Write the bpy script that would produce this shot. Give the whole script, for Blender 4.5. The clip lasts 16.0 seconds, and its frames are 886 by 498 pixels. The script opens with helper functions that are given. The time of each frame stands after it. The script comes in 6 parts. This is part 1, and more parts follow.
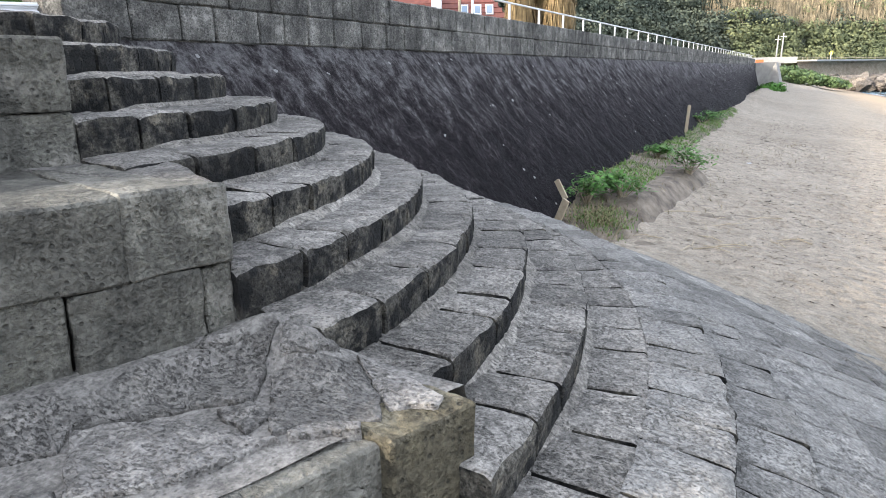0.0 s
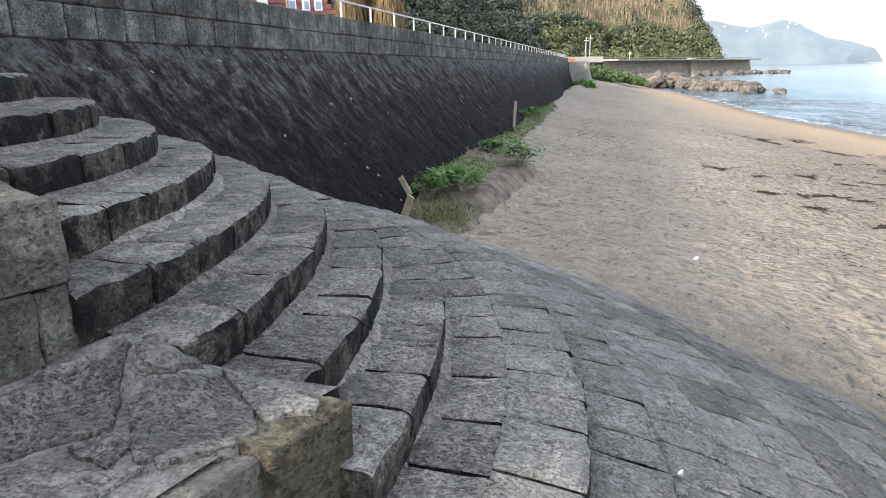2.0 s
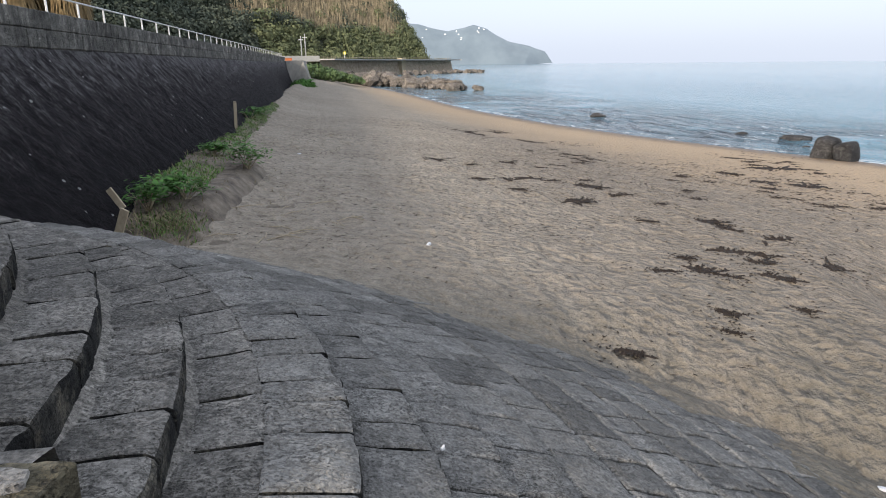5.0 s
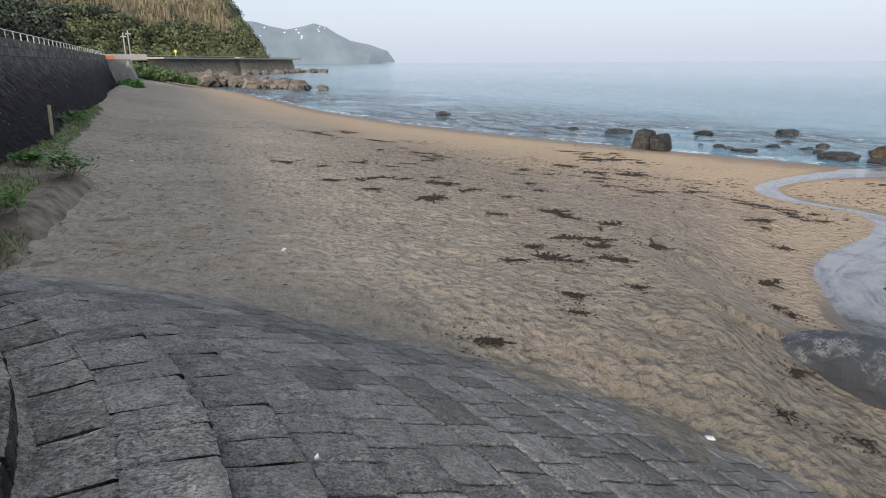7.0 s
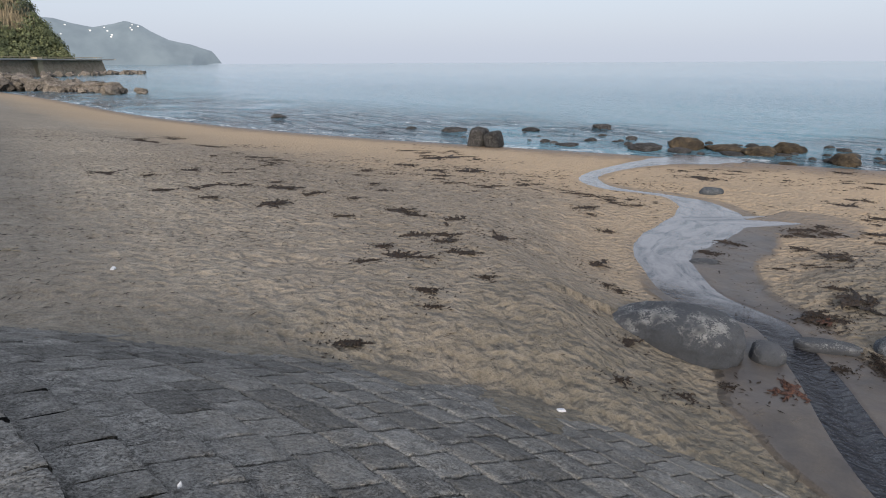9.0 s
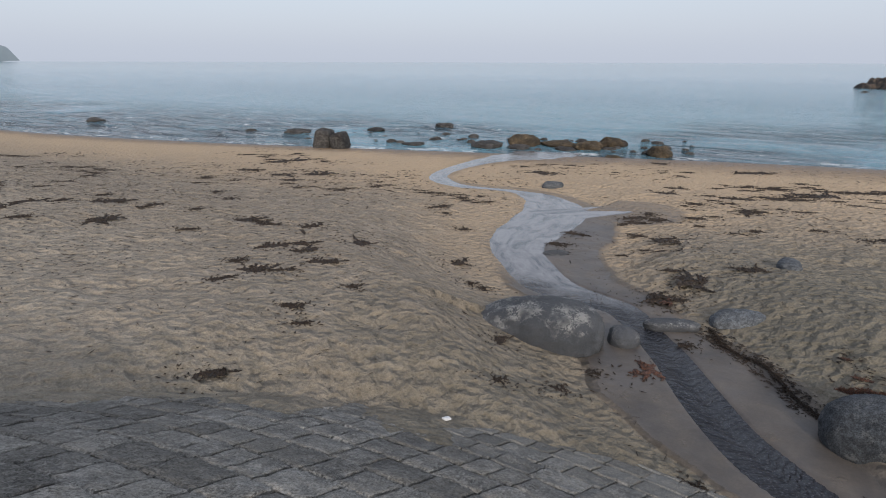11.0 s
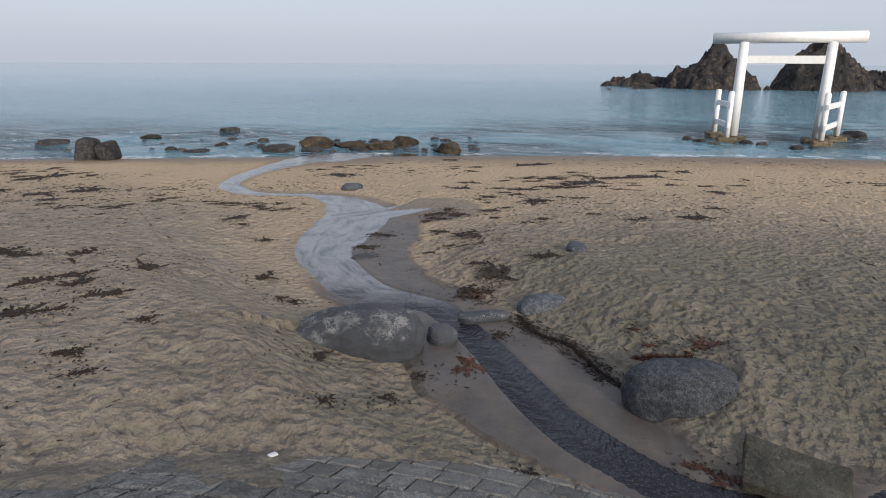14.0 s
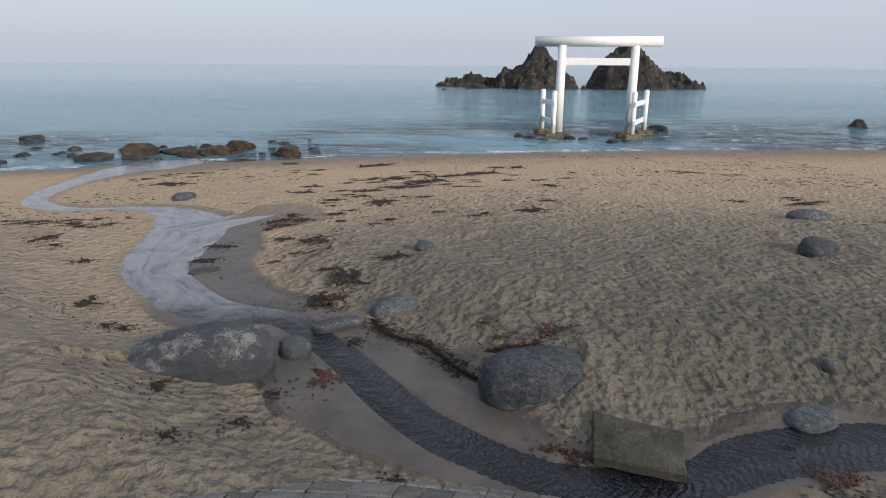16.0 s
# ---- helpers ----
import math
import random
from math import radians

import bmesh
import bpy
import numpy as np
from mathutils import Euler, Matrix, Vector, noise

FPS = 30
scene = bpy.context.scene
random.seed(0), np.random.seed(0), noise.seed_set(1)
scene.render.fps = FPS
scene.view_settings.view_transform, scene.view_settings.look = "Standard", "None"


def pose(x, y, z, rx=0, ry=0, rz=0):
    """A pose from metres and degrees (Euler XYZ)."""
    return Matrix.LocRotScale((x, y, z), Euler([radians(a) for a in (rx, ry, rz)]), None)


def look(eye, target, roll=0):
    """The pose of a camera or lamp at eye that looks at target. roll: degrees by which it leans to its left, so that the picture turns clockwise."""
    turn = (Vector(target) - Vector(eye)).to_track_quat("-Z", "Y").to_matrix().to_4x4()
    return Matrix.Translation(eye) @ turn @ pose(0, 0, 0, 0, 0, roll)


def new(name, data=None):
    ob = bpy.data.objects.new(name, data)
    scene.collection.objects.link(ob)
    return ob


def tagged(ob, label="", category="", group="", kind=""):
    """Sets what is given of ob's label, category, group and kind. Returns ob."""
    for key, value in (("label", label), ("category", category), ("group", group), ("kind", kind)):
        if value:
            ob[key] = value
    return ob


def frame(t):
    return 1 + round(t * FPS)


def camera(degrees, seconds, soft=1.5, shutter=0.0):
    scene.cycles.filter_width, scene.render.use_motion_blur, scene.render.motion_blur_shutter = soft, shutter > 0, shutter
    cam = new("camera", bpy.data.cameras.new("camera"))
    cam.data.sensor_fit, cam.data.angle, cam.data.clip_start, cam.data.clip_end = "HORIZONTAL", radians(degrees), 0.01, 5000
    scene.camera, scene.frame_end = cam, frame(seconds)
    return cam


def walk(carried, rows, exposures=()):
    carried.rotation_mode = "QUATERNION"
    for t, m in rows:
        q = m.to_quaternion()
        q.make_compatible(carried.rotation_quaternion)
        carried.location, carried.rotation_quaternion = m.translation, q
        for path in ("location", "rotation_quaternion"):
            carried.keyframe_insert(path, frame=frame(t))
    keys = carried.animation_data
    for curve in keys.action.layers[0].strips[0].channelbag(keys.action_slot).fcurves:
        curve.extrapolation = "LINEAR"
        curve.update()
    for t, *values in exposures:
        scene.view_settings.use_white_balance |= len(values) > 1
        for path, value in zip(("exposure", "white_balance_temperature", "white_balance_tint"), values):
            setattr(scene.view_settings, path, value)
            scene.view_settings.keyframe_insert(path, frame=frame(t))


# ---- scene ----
cam = camera(71.0, 16.0, soft=1.0)
ROWS = [
    (0.0, -0.000, -0.000, 4.400, 29.40, -15.80, -1.06),
    (0.5, -0.019, -0.014, 4.406, 25.54, -15.97, -1.03),
    (1.0, 0.000, 0.000, 4.411, 21.74, -16.06, -1.05),
    (1.5, -0.036, -0.020, 4.414, 17.97, -16.18, -0.96),
    (2.0, -0.050, -0.064, 4.422, 14.52, -16.28, -0.78),
    (2.5, -0.045, -0.048, 4.409, 10.50, -16.31, -0.72),
    (3.0, -0.044, -0.044, 4.401, 6.29, -16.39, -0.64),
    (3.5, -0.043, -0.024, 4.400, 2.01, -16.48, -0.60),
    (4.0, -0.062, 0.009, 4.401, -2.32, -16.54, -0.56),
    (6.5, -0.079, -0.001, 4.408, -20.59, -16.68, -0.36),
    (7.0, -0.097, 0.001, 4.415, -23.98, -16.75, -0.32),
    (7.5, -0.127, 0.011, 4.420, -27.40, -16.74, -0.33),
    (8.0, -0.153, 0.010, 4.426, -30.75, -16.76, -0.33),
    (8.5, -0.165, -0.003, 4.424, -34.49, -16.78, -0.25),
    (9.0, -0.155, 0.015, 4.410, -38.64, -16.73, -0.28),
    (9.5, -0.155, 0.103, 4.415, -42.78, -16.76, -0.16),
    (12.0, -0.055, 0.473, 4.423, -58.70, -16.71, 0.10),
    (12.5, -0.017, 0.524, 4.420, -61.46, -16.68, 0.04),
    (13.0, 0.018, 0.560, 4.421, -64.50, -16.70, 0.12),
    (13.5, 0.057, 0.581, 4.423, -68.13, -16.69, 0.16),
    (14.0, 0.094, 0.611, 4.419, -72.01, -16.66, 0.22),
    (14.5, 0.121, 0.643, 4.423, -75.55, -16.63, 0.25),
    (15.0, 0.163, 0.645, 4.421, -79.21, -16.58, 0.27),
    (15.5, 0.193, 0.643, 4.418, -82.85, -16.55, 0.30),
    (16.0, 0.226, 0.651, 4.416, -86.53, -16.51, 0.41),
]
walk(cam, [(t, pose(x, y, z, 90 + pitch, 0, yaw) @ pose(0, 0, 0, 0, 0, roll)) for t, x, y, z, yaw, pitch, roll in ROWS],
     [(0.0, 1.86), (1.0, 1.63), (2.0, 1.33), (3.0, 1.05), (4.0, 0.81), (7.0, 0.41), (9.0, 0.24), (12.5, 0.1), (16.0, 0.07)])

# ---- light: hazy evening sky, soft sun ----
SUN_AZ, SUN_EL = radians(226), radians(20)
world = bpy.data.worlds.new("world")
scene.world = world
world.use_nodes = True
wn, wl = world.node_tree.nodes, world.node_tree.links
bg = wn["Background"]
sky = wn.new("ShaderNodeTexSky")
sky.sky_type = "NISHITA"
sky.sun_disc = False
sky.sun_elevation, sky.sun_rotation = SUN_EL, SUN_AZ
sky.air_density, sky.dust_density, sky.ozone_density = 1.0, 4.0, 1.0
# thin overcast veil over the clear sky
veil = wn.new("ShaderNodeMixRGB")
veil.inputs["Fac"].default_value = 0.68
veil.inputs["Color2"].default_value = (5.7, 6.25, 7.4, 1)
wl.new(sky.outputs["Color"], veil.inputs["Color1"])
wl.new(veil.outputs["Color"], bg.inputs["Color"])
bg.inputs["Strength"].default_value = 0.12
sun = new("sun", bpy.data.lights.new("sun", "SUN"))
sun.data.energy, sun.data.angle, sun.data.color = 3.3, radians(8), (1.0, 0.92, 0.82)
sun.matrix_world = look((0, 0, 0), (-math.sin(SUN_AZ) * math.cos(SUN_EL), -math.cos(SUN_AZ) * math.cos(SUN_EL), -math.sin(SUN_EL)))


# ---- materials ----
class Mat:
    """Small helper to wire a procedural material."""

    def __init__(self, name, rough=0.8, metal=0.0):
        self.m = bpy.data.materials.new(name)
        self.m.use_nodes = True
        self.n, self.l = self.m.node_tree.nodes, self.m.node_tree.links
        self.b = self.n["Principled BSDF"]
        self.b.inputs["Roughness"].default_value = rough
        self.b.inputs["Metallic"].default_value = metal
        self.pos = self.n.new("ShaderNodeNewGeometry").outputs["Position"]

    def scaled(self, sx, sy, sz):
        v = self.n.new("ShaderNodeVectorMath")
        v.operation = "MULTIPLY"
        self.l.new(self.pos, v.inputs[0])
        v.inputs[1].default_value = (sx, sy, sz)
        return v.outputs[0]

    def noise(self, scale, detail=4, rough=0.55, vec=None, warp=0.0):
        t = self.n.new("ShaderNodeTexNoise")
        t.inputs["Scale"].default_value, t.inputs["Detail"].default_value = scale, detail
        t.inputs["Roughness"].default_value, t.inputs["Distortion"].default_value = rough, warp
        self.l.new(vec or self.pos, t.inputs["Vector"])
        return t.outputs["Fac"]

    def ridge(self, scale, detail=8, rough=0.6, vec=None):
        t = self.n.new("ShaderNodeTexNoise")
        t.noise_type, t.normalize = "RIDGED_MULTIFRACTAL", True
        t.inputs["Scale"].default_value, t.inputs["Detail"].default_value, t.inputs["Roughness"].default_value = scale, detail, rough
        self.l.new(vec or self.pos, t.inputs["Vector"])
        return t.outputs["Fac"]

    def voro(self, scale, feature="F1", vec=None):
        t = self.n.new("ShaderNodeTexVoronoi")
        t.feature = feature
        t.inputs["Scale"].default_value = scale
        self.l.new(vec or self.pos, t.inputs["Vector"])
        return t.outputs["Distance"]

    def ramp(self, fac, stops):
        r = self.n.new("ShaderNodeValToRGB")
        e = r.color_ramp.elements
        while len(e) < len(stops):
            e.new(0.5)
        for q, (p, col) in zip(e, stops):
            q.position = p
            q.color = (*col, 1) if not isinstance(col, (int, float)) else (col, col, col, 1)
        self.l.new(fac, r.inputs["Fac"])
        return r.outputs["Color"]

    def mix(self, fac, a, b, mode="MIX"):
        x = self.n.new("ShaderNodeMixRGB")
        x.blend_type = mode
        for sock, v in (("Fac", fac), ("Color1", a), ("Color2", b)):
            if isinstance(v, (int, float)):
                x.inputs[sock].default_value = v if sock == "Fac" else (v, v, v, 1)
            elif isinstance(v, tuple):
                x.inputs[sock].default_value = (*v, 1)
            else:
                self.l.new(v, x.inputs[sock])
        return x.outputs["Color"]

    def math(self, op, a, b=0.0):
        x = self.n.new("ShaderNodeMath")
        x.operation = op
        for i, v in enumerate((a, b)):
            if isinstance(v, (int, float)):
                x.inputs[i].default_value = v
            else:
                self.l.new(v, x.inputs[i])
        return x.outputs[0]

    def axis(self, i):
        s = self.n.new("ShaderNodeSeparateXYZ")
        self.l.new(self.pos, s.inputs[0])
        return s.outputs[i]

    def color(self, c):
        if isinstance(c, tuple):
            self.b.inputs["Base Color"].default_value = (*c, 1)
        else:
            self.l.new(c, self.b.inputs["Base Color"])
        return self

    def rough(self, r):
        self.l.new(r, self.b.inputs["Roughness"])
        return self

    def bump(self, h, strength=0.5, dist=0.02):
        x = self.n.new("ShaderNodeBump")
        x.inputs["Strength"].default_value, x.inputs["Distance"].default_value = strength, dist
        self.l.new(h, x.inputs["Height"])
        self.l.new(x.outputs["Normal"], self.b.inputs["Normal"])
        return self

    def random(self):
        return self.n.new("ShaderNodeObjectInfo").outputs["Random"]

    def island(self):
        return self.n.new("ShaderNodeNewGeometry").outputs["Random Per Island"]


def stone_mat(name, lo, hi, pale, vary="object", scale=1.0, bump=1.0, stain=0.0, sandy=0.0, chips=0.8, con=0.75, gain=1.0, streak=0.0, sandy_edge=False):
    """Weathered cleft stone: broad tone, flaked plates with dark cracks, pits, pale lichen flecks, optional algae stain and caught sand."""
    m = Mat(name, 0.9)
    lo, hi, pale = [(c[0] * gain * 1.05, c[1] * gain, c[2] * gain * 0.92) for c in (lo, hi, pale)]
    m.b.inputs["Specular IOR Level"].default_value = 0.25
    big = m.noise(2.6 * scale, 4, 0.55)
    fine = m.noise(19 * scale, 6, 0.62, None, 0.25)
    # flaked plates: terraces with thin dark edges
    bedding = m.n.new("ShaderNodeMapping")
    bedding.inputs["Rotation"].default_value, bedding.inputs["Scale"].default_value = (0, 0, radians(-29)), (0.7, 1.6, 1.7)
    m.l.new(m.pos, bedding.inputs["Vector"])
    terr = m.noise(5.5 * scale, 7, 0.62, bedding.outputs["Vector"], 0.2)
    plate = m.ramp(terr, [(0.37, 0.0), (0.385, 0.24), (0.45, 0.28), (0.46, 0.5), (0.525, 0.54), (0.535, 0.76), (0.6, 0.8), (0.62, 1.0)])
    crack = m.ramp(terr, [(0.365, 0.0), (0.377, 1.0), (0.39, 0.0), (0.448, 0.0), (0.456, 1.0), (0.466, 0.0), (0.522, 0.0), (0.53, 1.0), (0.54, 0.0), (0.6, 0.0), (0.61, 1.0), (0.622, 0.0)])
    crack = m.math("MULTIPLY", crack, m.ramp(m.noise(3.4 * scale, 3, 0.6), [(0.4, 0.1), (0.58, 1.0)]))
    pit = m.ramp(m.voro(44 * scale), [(0.14, 1.0), (0.26, 0.0)])
    pit = m.math("MULTIPLY", pit, m.ramp(m.noise(9 * scale, 4, 0.6), [(0.4, 0.0), (0.5, 1.0)]))
    grit = m.noise(64 * scale, 3, 0.65)
    c = m.ramp(big, [(0.3, lo), (0.7, hi)])
    c = m.mix(con, c, m.ramp(fine, [(0.36, 0.5), (0.5, 0.97), (0.62, 1.45)]), "MULTIPLY")
    c = m.mix(con, c, m.ramp(grit, [(0.4, 0.5), (0.47, 0.95), (0.53, 1.05), (0.6, 1.5)]), "MULTIPLY")
    c = m.mix(m.math("MULTIPLY", m.ramp(m.noise(8 * scale, 6, 0.65), [(0.55, 0.0), (0.63, 1.0)]), 0.55), c, pale)
    film = None
    if sandy:
        film = m.math("MULTIPLY", m.ramp(m.noise(1.9, 6, 0.65), [(0.46, 0.0), (0.62, 1.0)]), sandy)
        if sandy_edge:
            foot = m.math("MULTIPLY", m.math("ADD", m.axis(2), m.math("MULTIPLY", m.noise(1.4, 5, 0.65), 0.55)), 0.5)
            film = m.math("MAXIMUM", film, m.ramp(foot, [(0.71, 0.85), (0.83, 0.0)]))
        c = m.mix(film, c, m.ramp(grit, [(0.3, (0.12, 0.113, 0.1)), (0.7, (0.25, 0.235, 0.21))]))
    # cracks and pits carry painted shade: darkened in the colour where the bump sinks
    c = m.mix(m.math("MULTIPLY", crack, 0.55 * chips), c, (0.03, 0.028, 0.026))
    c = m.mix(m.math("MULTIPLY", pit, 0.9 * con), c, (0.035, 0.034, 0.032))
    if streak:
        run = m.noise(4.0, 5, 0.65, m.scaled(1.0, 1.0, 0.16))
        c = m.mix(m.math("MULTIPLY", m.ramp(run, [(0.5, 0.0), (0.6, 1.0)]), streak), c, (0.022, 0.022, 0.022))
    if stain:
        st = m.ramp(m.math("ADD", m.math("MULTIPLY", m.noise(5 * scale, 5, 0.6), 0.6), m.math("MULTIPLY", fine, 0.4)), [(0.44, 0.0), (0.53, 1.0)])
        c = m.mix(m.math("MULTIPLY", st, stain), c, (0.011, 0.011, 0.011))
    r = m.random() if vary == "object" else m.island()
    c = m.mix(1.0, c, m.ramp(r, [(0.0, 0.72), (0.5, 1.0), (1.0, 1.25)]), "MULTIPLY")
    m.color(c)
    h = m.math("ADD", m.math("MULTIPLY", fine, 0.6), m.math("ADD", m.math("MULTIPLY", grit, 0.2), big))
    h = m.math("ADD", h, m.math("MULTIPLY", plate, 0.75 * chips))
    h = m.math("SUBTRACT", h, m.math("ADD", m.math("MULTIPLY", crack, 0.3 * chips), m.math("MULTIPLY", pit, 0.2)))
    if film is not None:
        h = m.math("MULTIPLY", h, m.math("SUBTRACT", 1.0, m.math("MULTIPLY", film, 0.7)))
    return m.bump(h, bump, 0.055 / max(scale, 0.3)).m


STEP = stone_mat("step_stone", (0.15, 0.147, 0.143), (0.3, 0.292, 0.282), (0.42, 0.403, 0.383), sandy=0.35, chips=0.9, con=0.6, gain=0.9)
PAVE_ISLE = stone_mat("paving_stone_joined", (0.165, 0.166, 0.168), (0.29, 0.29, 0.288), (0.37, 0.37, 0.365), vary="island", sandy=0.6, sandy_edge=True, chips=0.8, con=0.4, gain=1.04)
PAVE = stone_mat("paving_stone", (0.165, 0.166, 0.168), (0.29, 0.29, 0.288), (0.37, 0.37, 0.365), sandy=0.6, sandy_edge=True, chips=1.0, con=0.45, gain=0.95)
# front faces: algae stain, with the risers' shade put into the dark colour
RISER = stone_mat("algae_and_shade_stone", (0.045, 0.044, 0.042), (0.13, 0.125, 0.11), (0.24, 0.22, 0.18), stain=0.95, chips=0.7, bump=1.0)
YELLOW = stone_mat("ochre_stone", (0.12, 0.108, 0.07), (0.27, 0.245, 0.18), (0.32, 0.3, 0.24), scale=0.6, con=0.5, chips=0.6, stain=0.5, gain=0.85)
CHEEK = stone_mat("cheek_wall_stone", (0.2, 0.2, 0.18), (0.33, 0.327, 0.3), (0.4, 0.39, 0.365), scale=0.7, stain=0.35, con=0.45, chips=0.3, gain=0.72, streak=0.35)
COPING = stone_mat("coping_stone", (0.13, 0.128, 0.126), (0.26, 0.253, 0.248), (0.4, 0.39, 0.375), scale=1.0, sandy=0.35, con=0.5, chips=0.9, gain=0.92)
JOINT = stone_mat("dark_joint", (0.015, 0.014, 0.013), (0.04, 0.038, 0.035), (0.08, 0.075, 0.07))
PARAPET = stone_mat("parapet_block_stone", (0.12, 0.122, 0.12), (0.23, 0.23, 0.222), (0.3, 0.3, 0.29), stain=0.5, chips=0.8, gain=1.3, streak=0.35)
MORTAR = stone_mat("sandy_mortar", (0.17, 0.163, 0.155), (0.29, 0.28, 0.265), (0.35, 0.335, 0.31), con=0.75, chips=0.15, bump=0.7, gain=0.85)

BEDDING = stone_mat("bedding_mortar", (0.2, 0.195, 0.19), (0.29, 0.283, 0.275), (0.33, 0.325, 0.315), con=0.55, chips=0.15, bump=0.5, gain=0.82)


def dark_wall_mat():
    """Sea-worn revetment: near-black algae film with pale streaks that run down the face."""
    m = Mat("sea_wall_stone", 0.85)
    m.b.inputs["Specular IOR Level"].default_value = 0.15
    v = m.n.new("ShaderNodeMapping")
    v.inputs["Scale"].default_value = (0.8, 2.8, 0.8)
    m.l.new(m.pos, v.inputs["Vector"])
    streak = m.noise(1.6, 7, 0.62, v.outputs["Vector"])
    blot = m.noise(3.4, 10, 0.8, m.scaled(1.0, 1.5, 0.75))
    fine = m.noise(18, 8, 0.7)
    z = m.axis(2)
    up = m.math("MULTIPLY", m.math("SUBTRACT", z, 3.2), 0.55)
    f = m.math("ADD", m.math("ADD", m.math("MULTIPLY", streak, 0.12), m.math("MULTIPLY", blot, 0.88)), m.math("MULTIPLY", up, 0.2))
    c = m.ramp(f, [(0.47, (0.010, 0.0075, 0.009)), (0.565, (0.025, 0.02, 0.022)), (0.62, (0.06, 0.053, 0.054)), (0.7, (0.165, 0.157, 0.155))])
    c = m.mix(0.8, c, m.ramp(fine, [(0.38, 0.35), (0.62, 1.35)]), "MULTIPLY")
    # pale barnacle and lime flecks
    fleck = m.math("LESS_THAN", m.math("ADD", m.voro(2.6, vec=m.scaled(1, 1, 1.3)), m.math("MULTIPLY", m.noise(30, 3, 0.6), 0.08)), 0.115)
    c = m.mix(m.math("MULTIPLY", fleck, 0.7), c, (0.45, 0.44, 0.42))
    m.color(c)
    h = m.math("ADD", fine, m.math("SUBTRACT", m.math("ADD", m.math("MULTIPLY", streak, 0.4), blot), m.math("MULTIPLY", m.ridge(2.6, 5, 0.5), 1.5)))
    return m.bump(h, 1.0, 0.075).m


SEAWALL = dark_wall_mat()


def sand_mat():
    m = Mat("beach_sand", 0.95)
    big = m.noise(0.3, 4, 0.5)
    mid = m.noise(2.2, 6, 0.65)
    dent = m.noise(4.6, 4, 0.55)
    grain = m.noise(150, 3, 0.7)
    crumb = m.noise(34, 5, 0.7)
    m.b.inputs["Specular IOR Level"].default_value = 0.3
    dry = m.ramp(m.math("ADD", m.math("MULTIPLY", big, 0.5), m.math("MULTIPLY", mid, 0.5)), [(0.34, (0.27, 0.228, 0.177)), (0.66, (0.37, 0.317, 0.25))])
    warp = m.n.new("ShaderNodeVectorMath")
    wn_ = m.n.new("ShaderNodeTexNoise")
    wn_.inputs["Scale"].default_value = 3.0
    m.l.new(m.pos, wn_.inputs["Vector"])
    warp.operation = "MULTIPLY_ADD"
    m.l.new(wn_.outputs["Color"], warp.inputs[0])
    warp.inputs[1].default_value = (0.12, 0.12, 0.0)
    m.l.new(m.pos, warp.inputs[2])
    dimple = m.voro(8.0, "SMOOTH_F1", warp.outputs[0])
    print_ = m.voro(11.5, "F1", warp.outputs[0])
    lump = m.noise(8.5, 3, 0.55)
    tn = m.n.new("ShaderNodeAttribute")
    tn.attribute_name = "tone"
    dry = m.mix(m.math("MULTIPLY", tn.outputs["Fac"], m.ramp(mid, [(0.3, 0.7), (0.6, 1.0)])), dry, m.ramp(mid, [(0.34, (0.205, 0.167, 0.126)), (0.66, (0.3, 0.248, 0.192))]))
    # hollows darkened and crests lightened in the colour, as shading of the dimples
    dry = m.mix(0.3, dry, m.ramp(lump, [(0.36, 0.6), (0.5, 1.0), (0.62, 1.2)]), "MULTIPLY")
    dry = m.mix(0.35, dry, m.ramp(dent, [(0.36, 0.62), (0.64, 1.25)]), "MULTIPLY")
    dry = m.mix(0.18, dry, m.ramp(dimple, [(0.1, 0.7), (0.55, 1.15)]), "MULTIPLY")
    dry = m.mix(0.45, dry, m.ramp(crumb, [(0.36, 0.5), (0.5, 1.0), (0.64, 1.4)]), "MULTIPLY")
    # dark grains, shell and weed crumbs
    speck = m.math("MULTIPLY", m.ramp(m.voro(16), [(0.1, 1.0), (0.17, 0.0)]), m.ramp(m.noise(1.3, 4, 0.6), [(0.46, 0.0), (0.6, 1.0)]))
    dry = m.mix(m.math("MULTIPLY", speck, 0.7), dry, (0.06, 0.048, 0.035))
    dry = m.mix(0.45, dry, m.ramp(grain, [(0.38, 0.45), (0.62, 1.45)]), "MULTIPLY")
    # golden damp sand by the sea, dark wet sand along the water and the stream
    z = m.math("ADD", m.axis(2), m.math("MULTIPLY", m.math("SUBTRACT", mid, 0.5), 0.25))
    c = m.mix(m.ramp(z, [(0.35, 1.0), (1.0, 0.0)]), dry, m.mix(0.5, (0.42, 0.315, 0.21), m.ramp(grain, [(0.3, 0.7), (0.7, 1.2)]), "MULTIPLY"))
    at = m.n.new("ShaderNodeAttribute")
    at.attribute_name = "damp"
    damp = m.math("MULTIPLY", at.outputs["Fac"], m.ramp(mid, [(0.25, 0.75), (0.6, 1.0)]))
    sl = m.n.new("ShaderNodeAttribute")
    sl.attribute_name = "silt"
    # greyer sand, its hollows darkened the same way
    c = m.mix(m.math("MULTIPLY", sl.outputs["Fac"], 0.85), c, m.mix(0.2, m.ramp(mid, [(0.25, (0.088, 0.084, 0.066)), (0.75, (0.122, 0.117, 0.093))]), m.ramp(lump, [(0.36, 0.6), (0.5, 1.0), (0.64, 1.35)]), "MULTIPLY"))
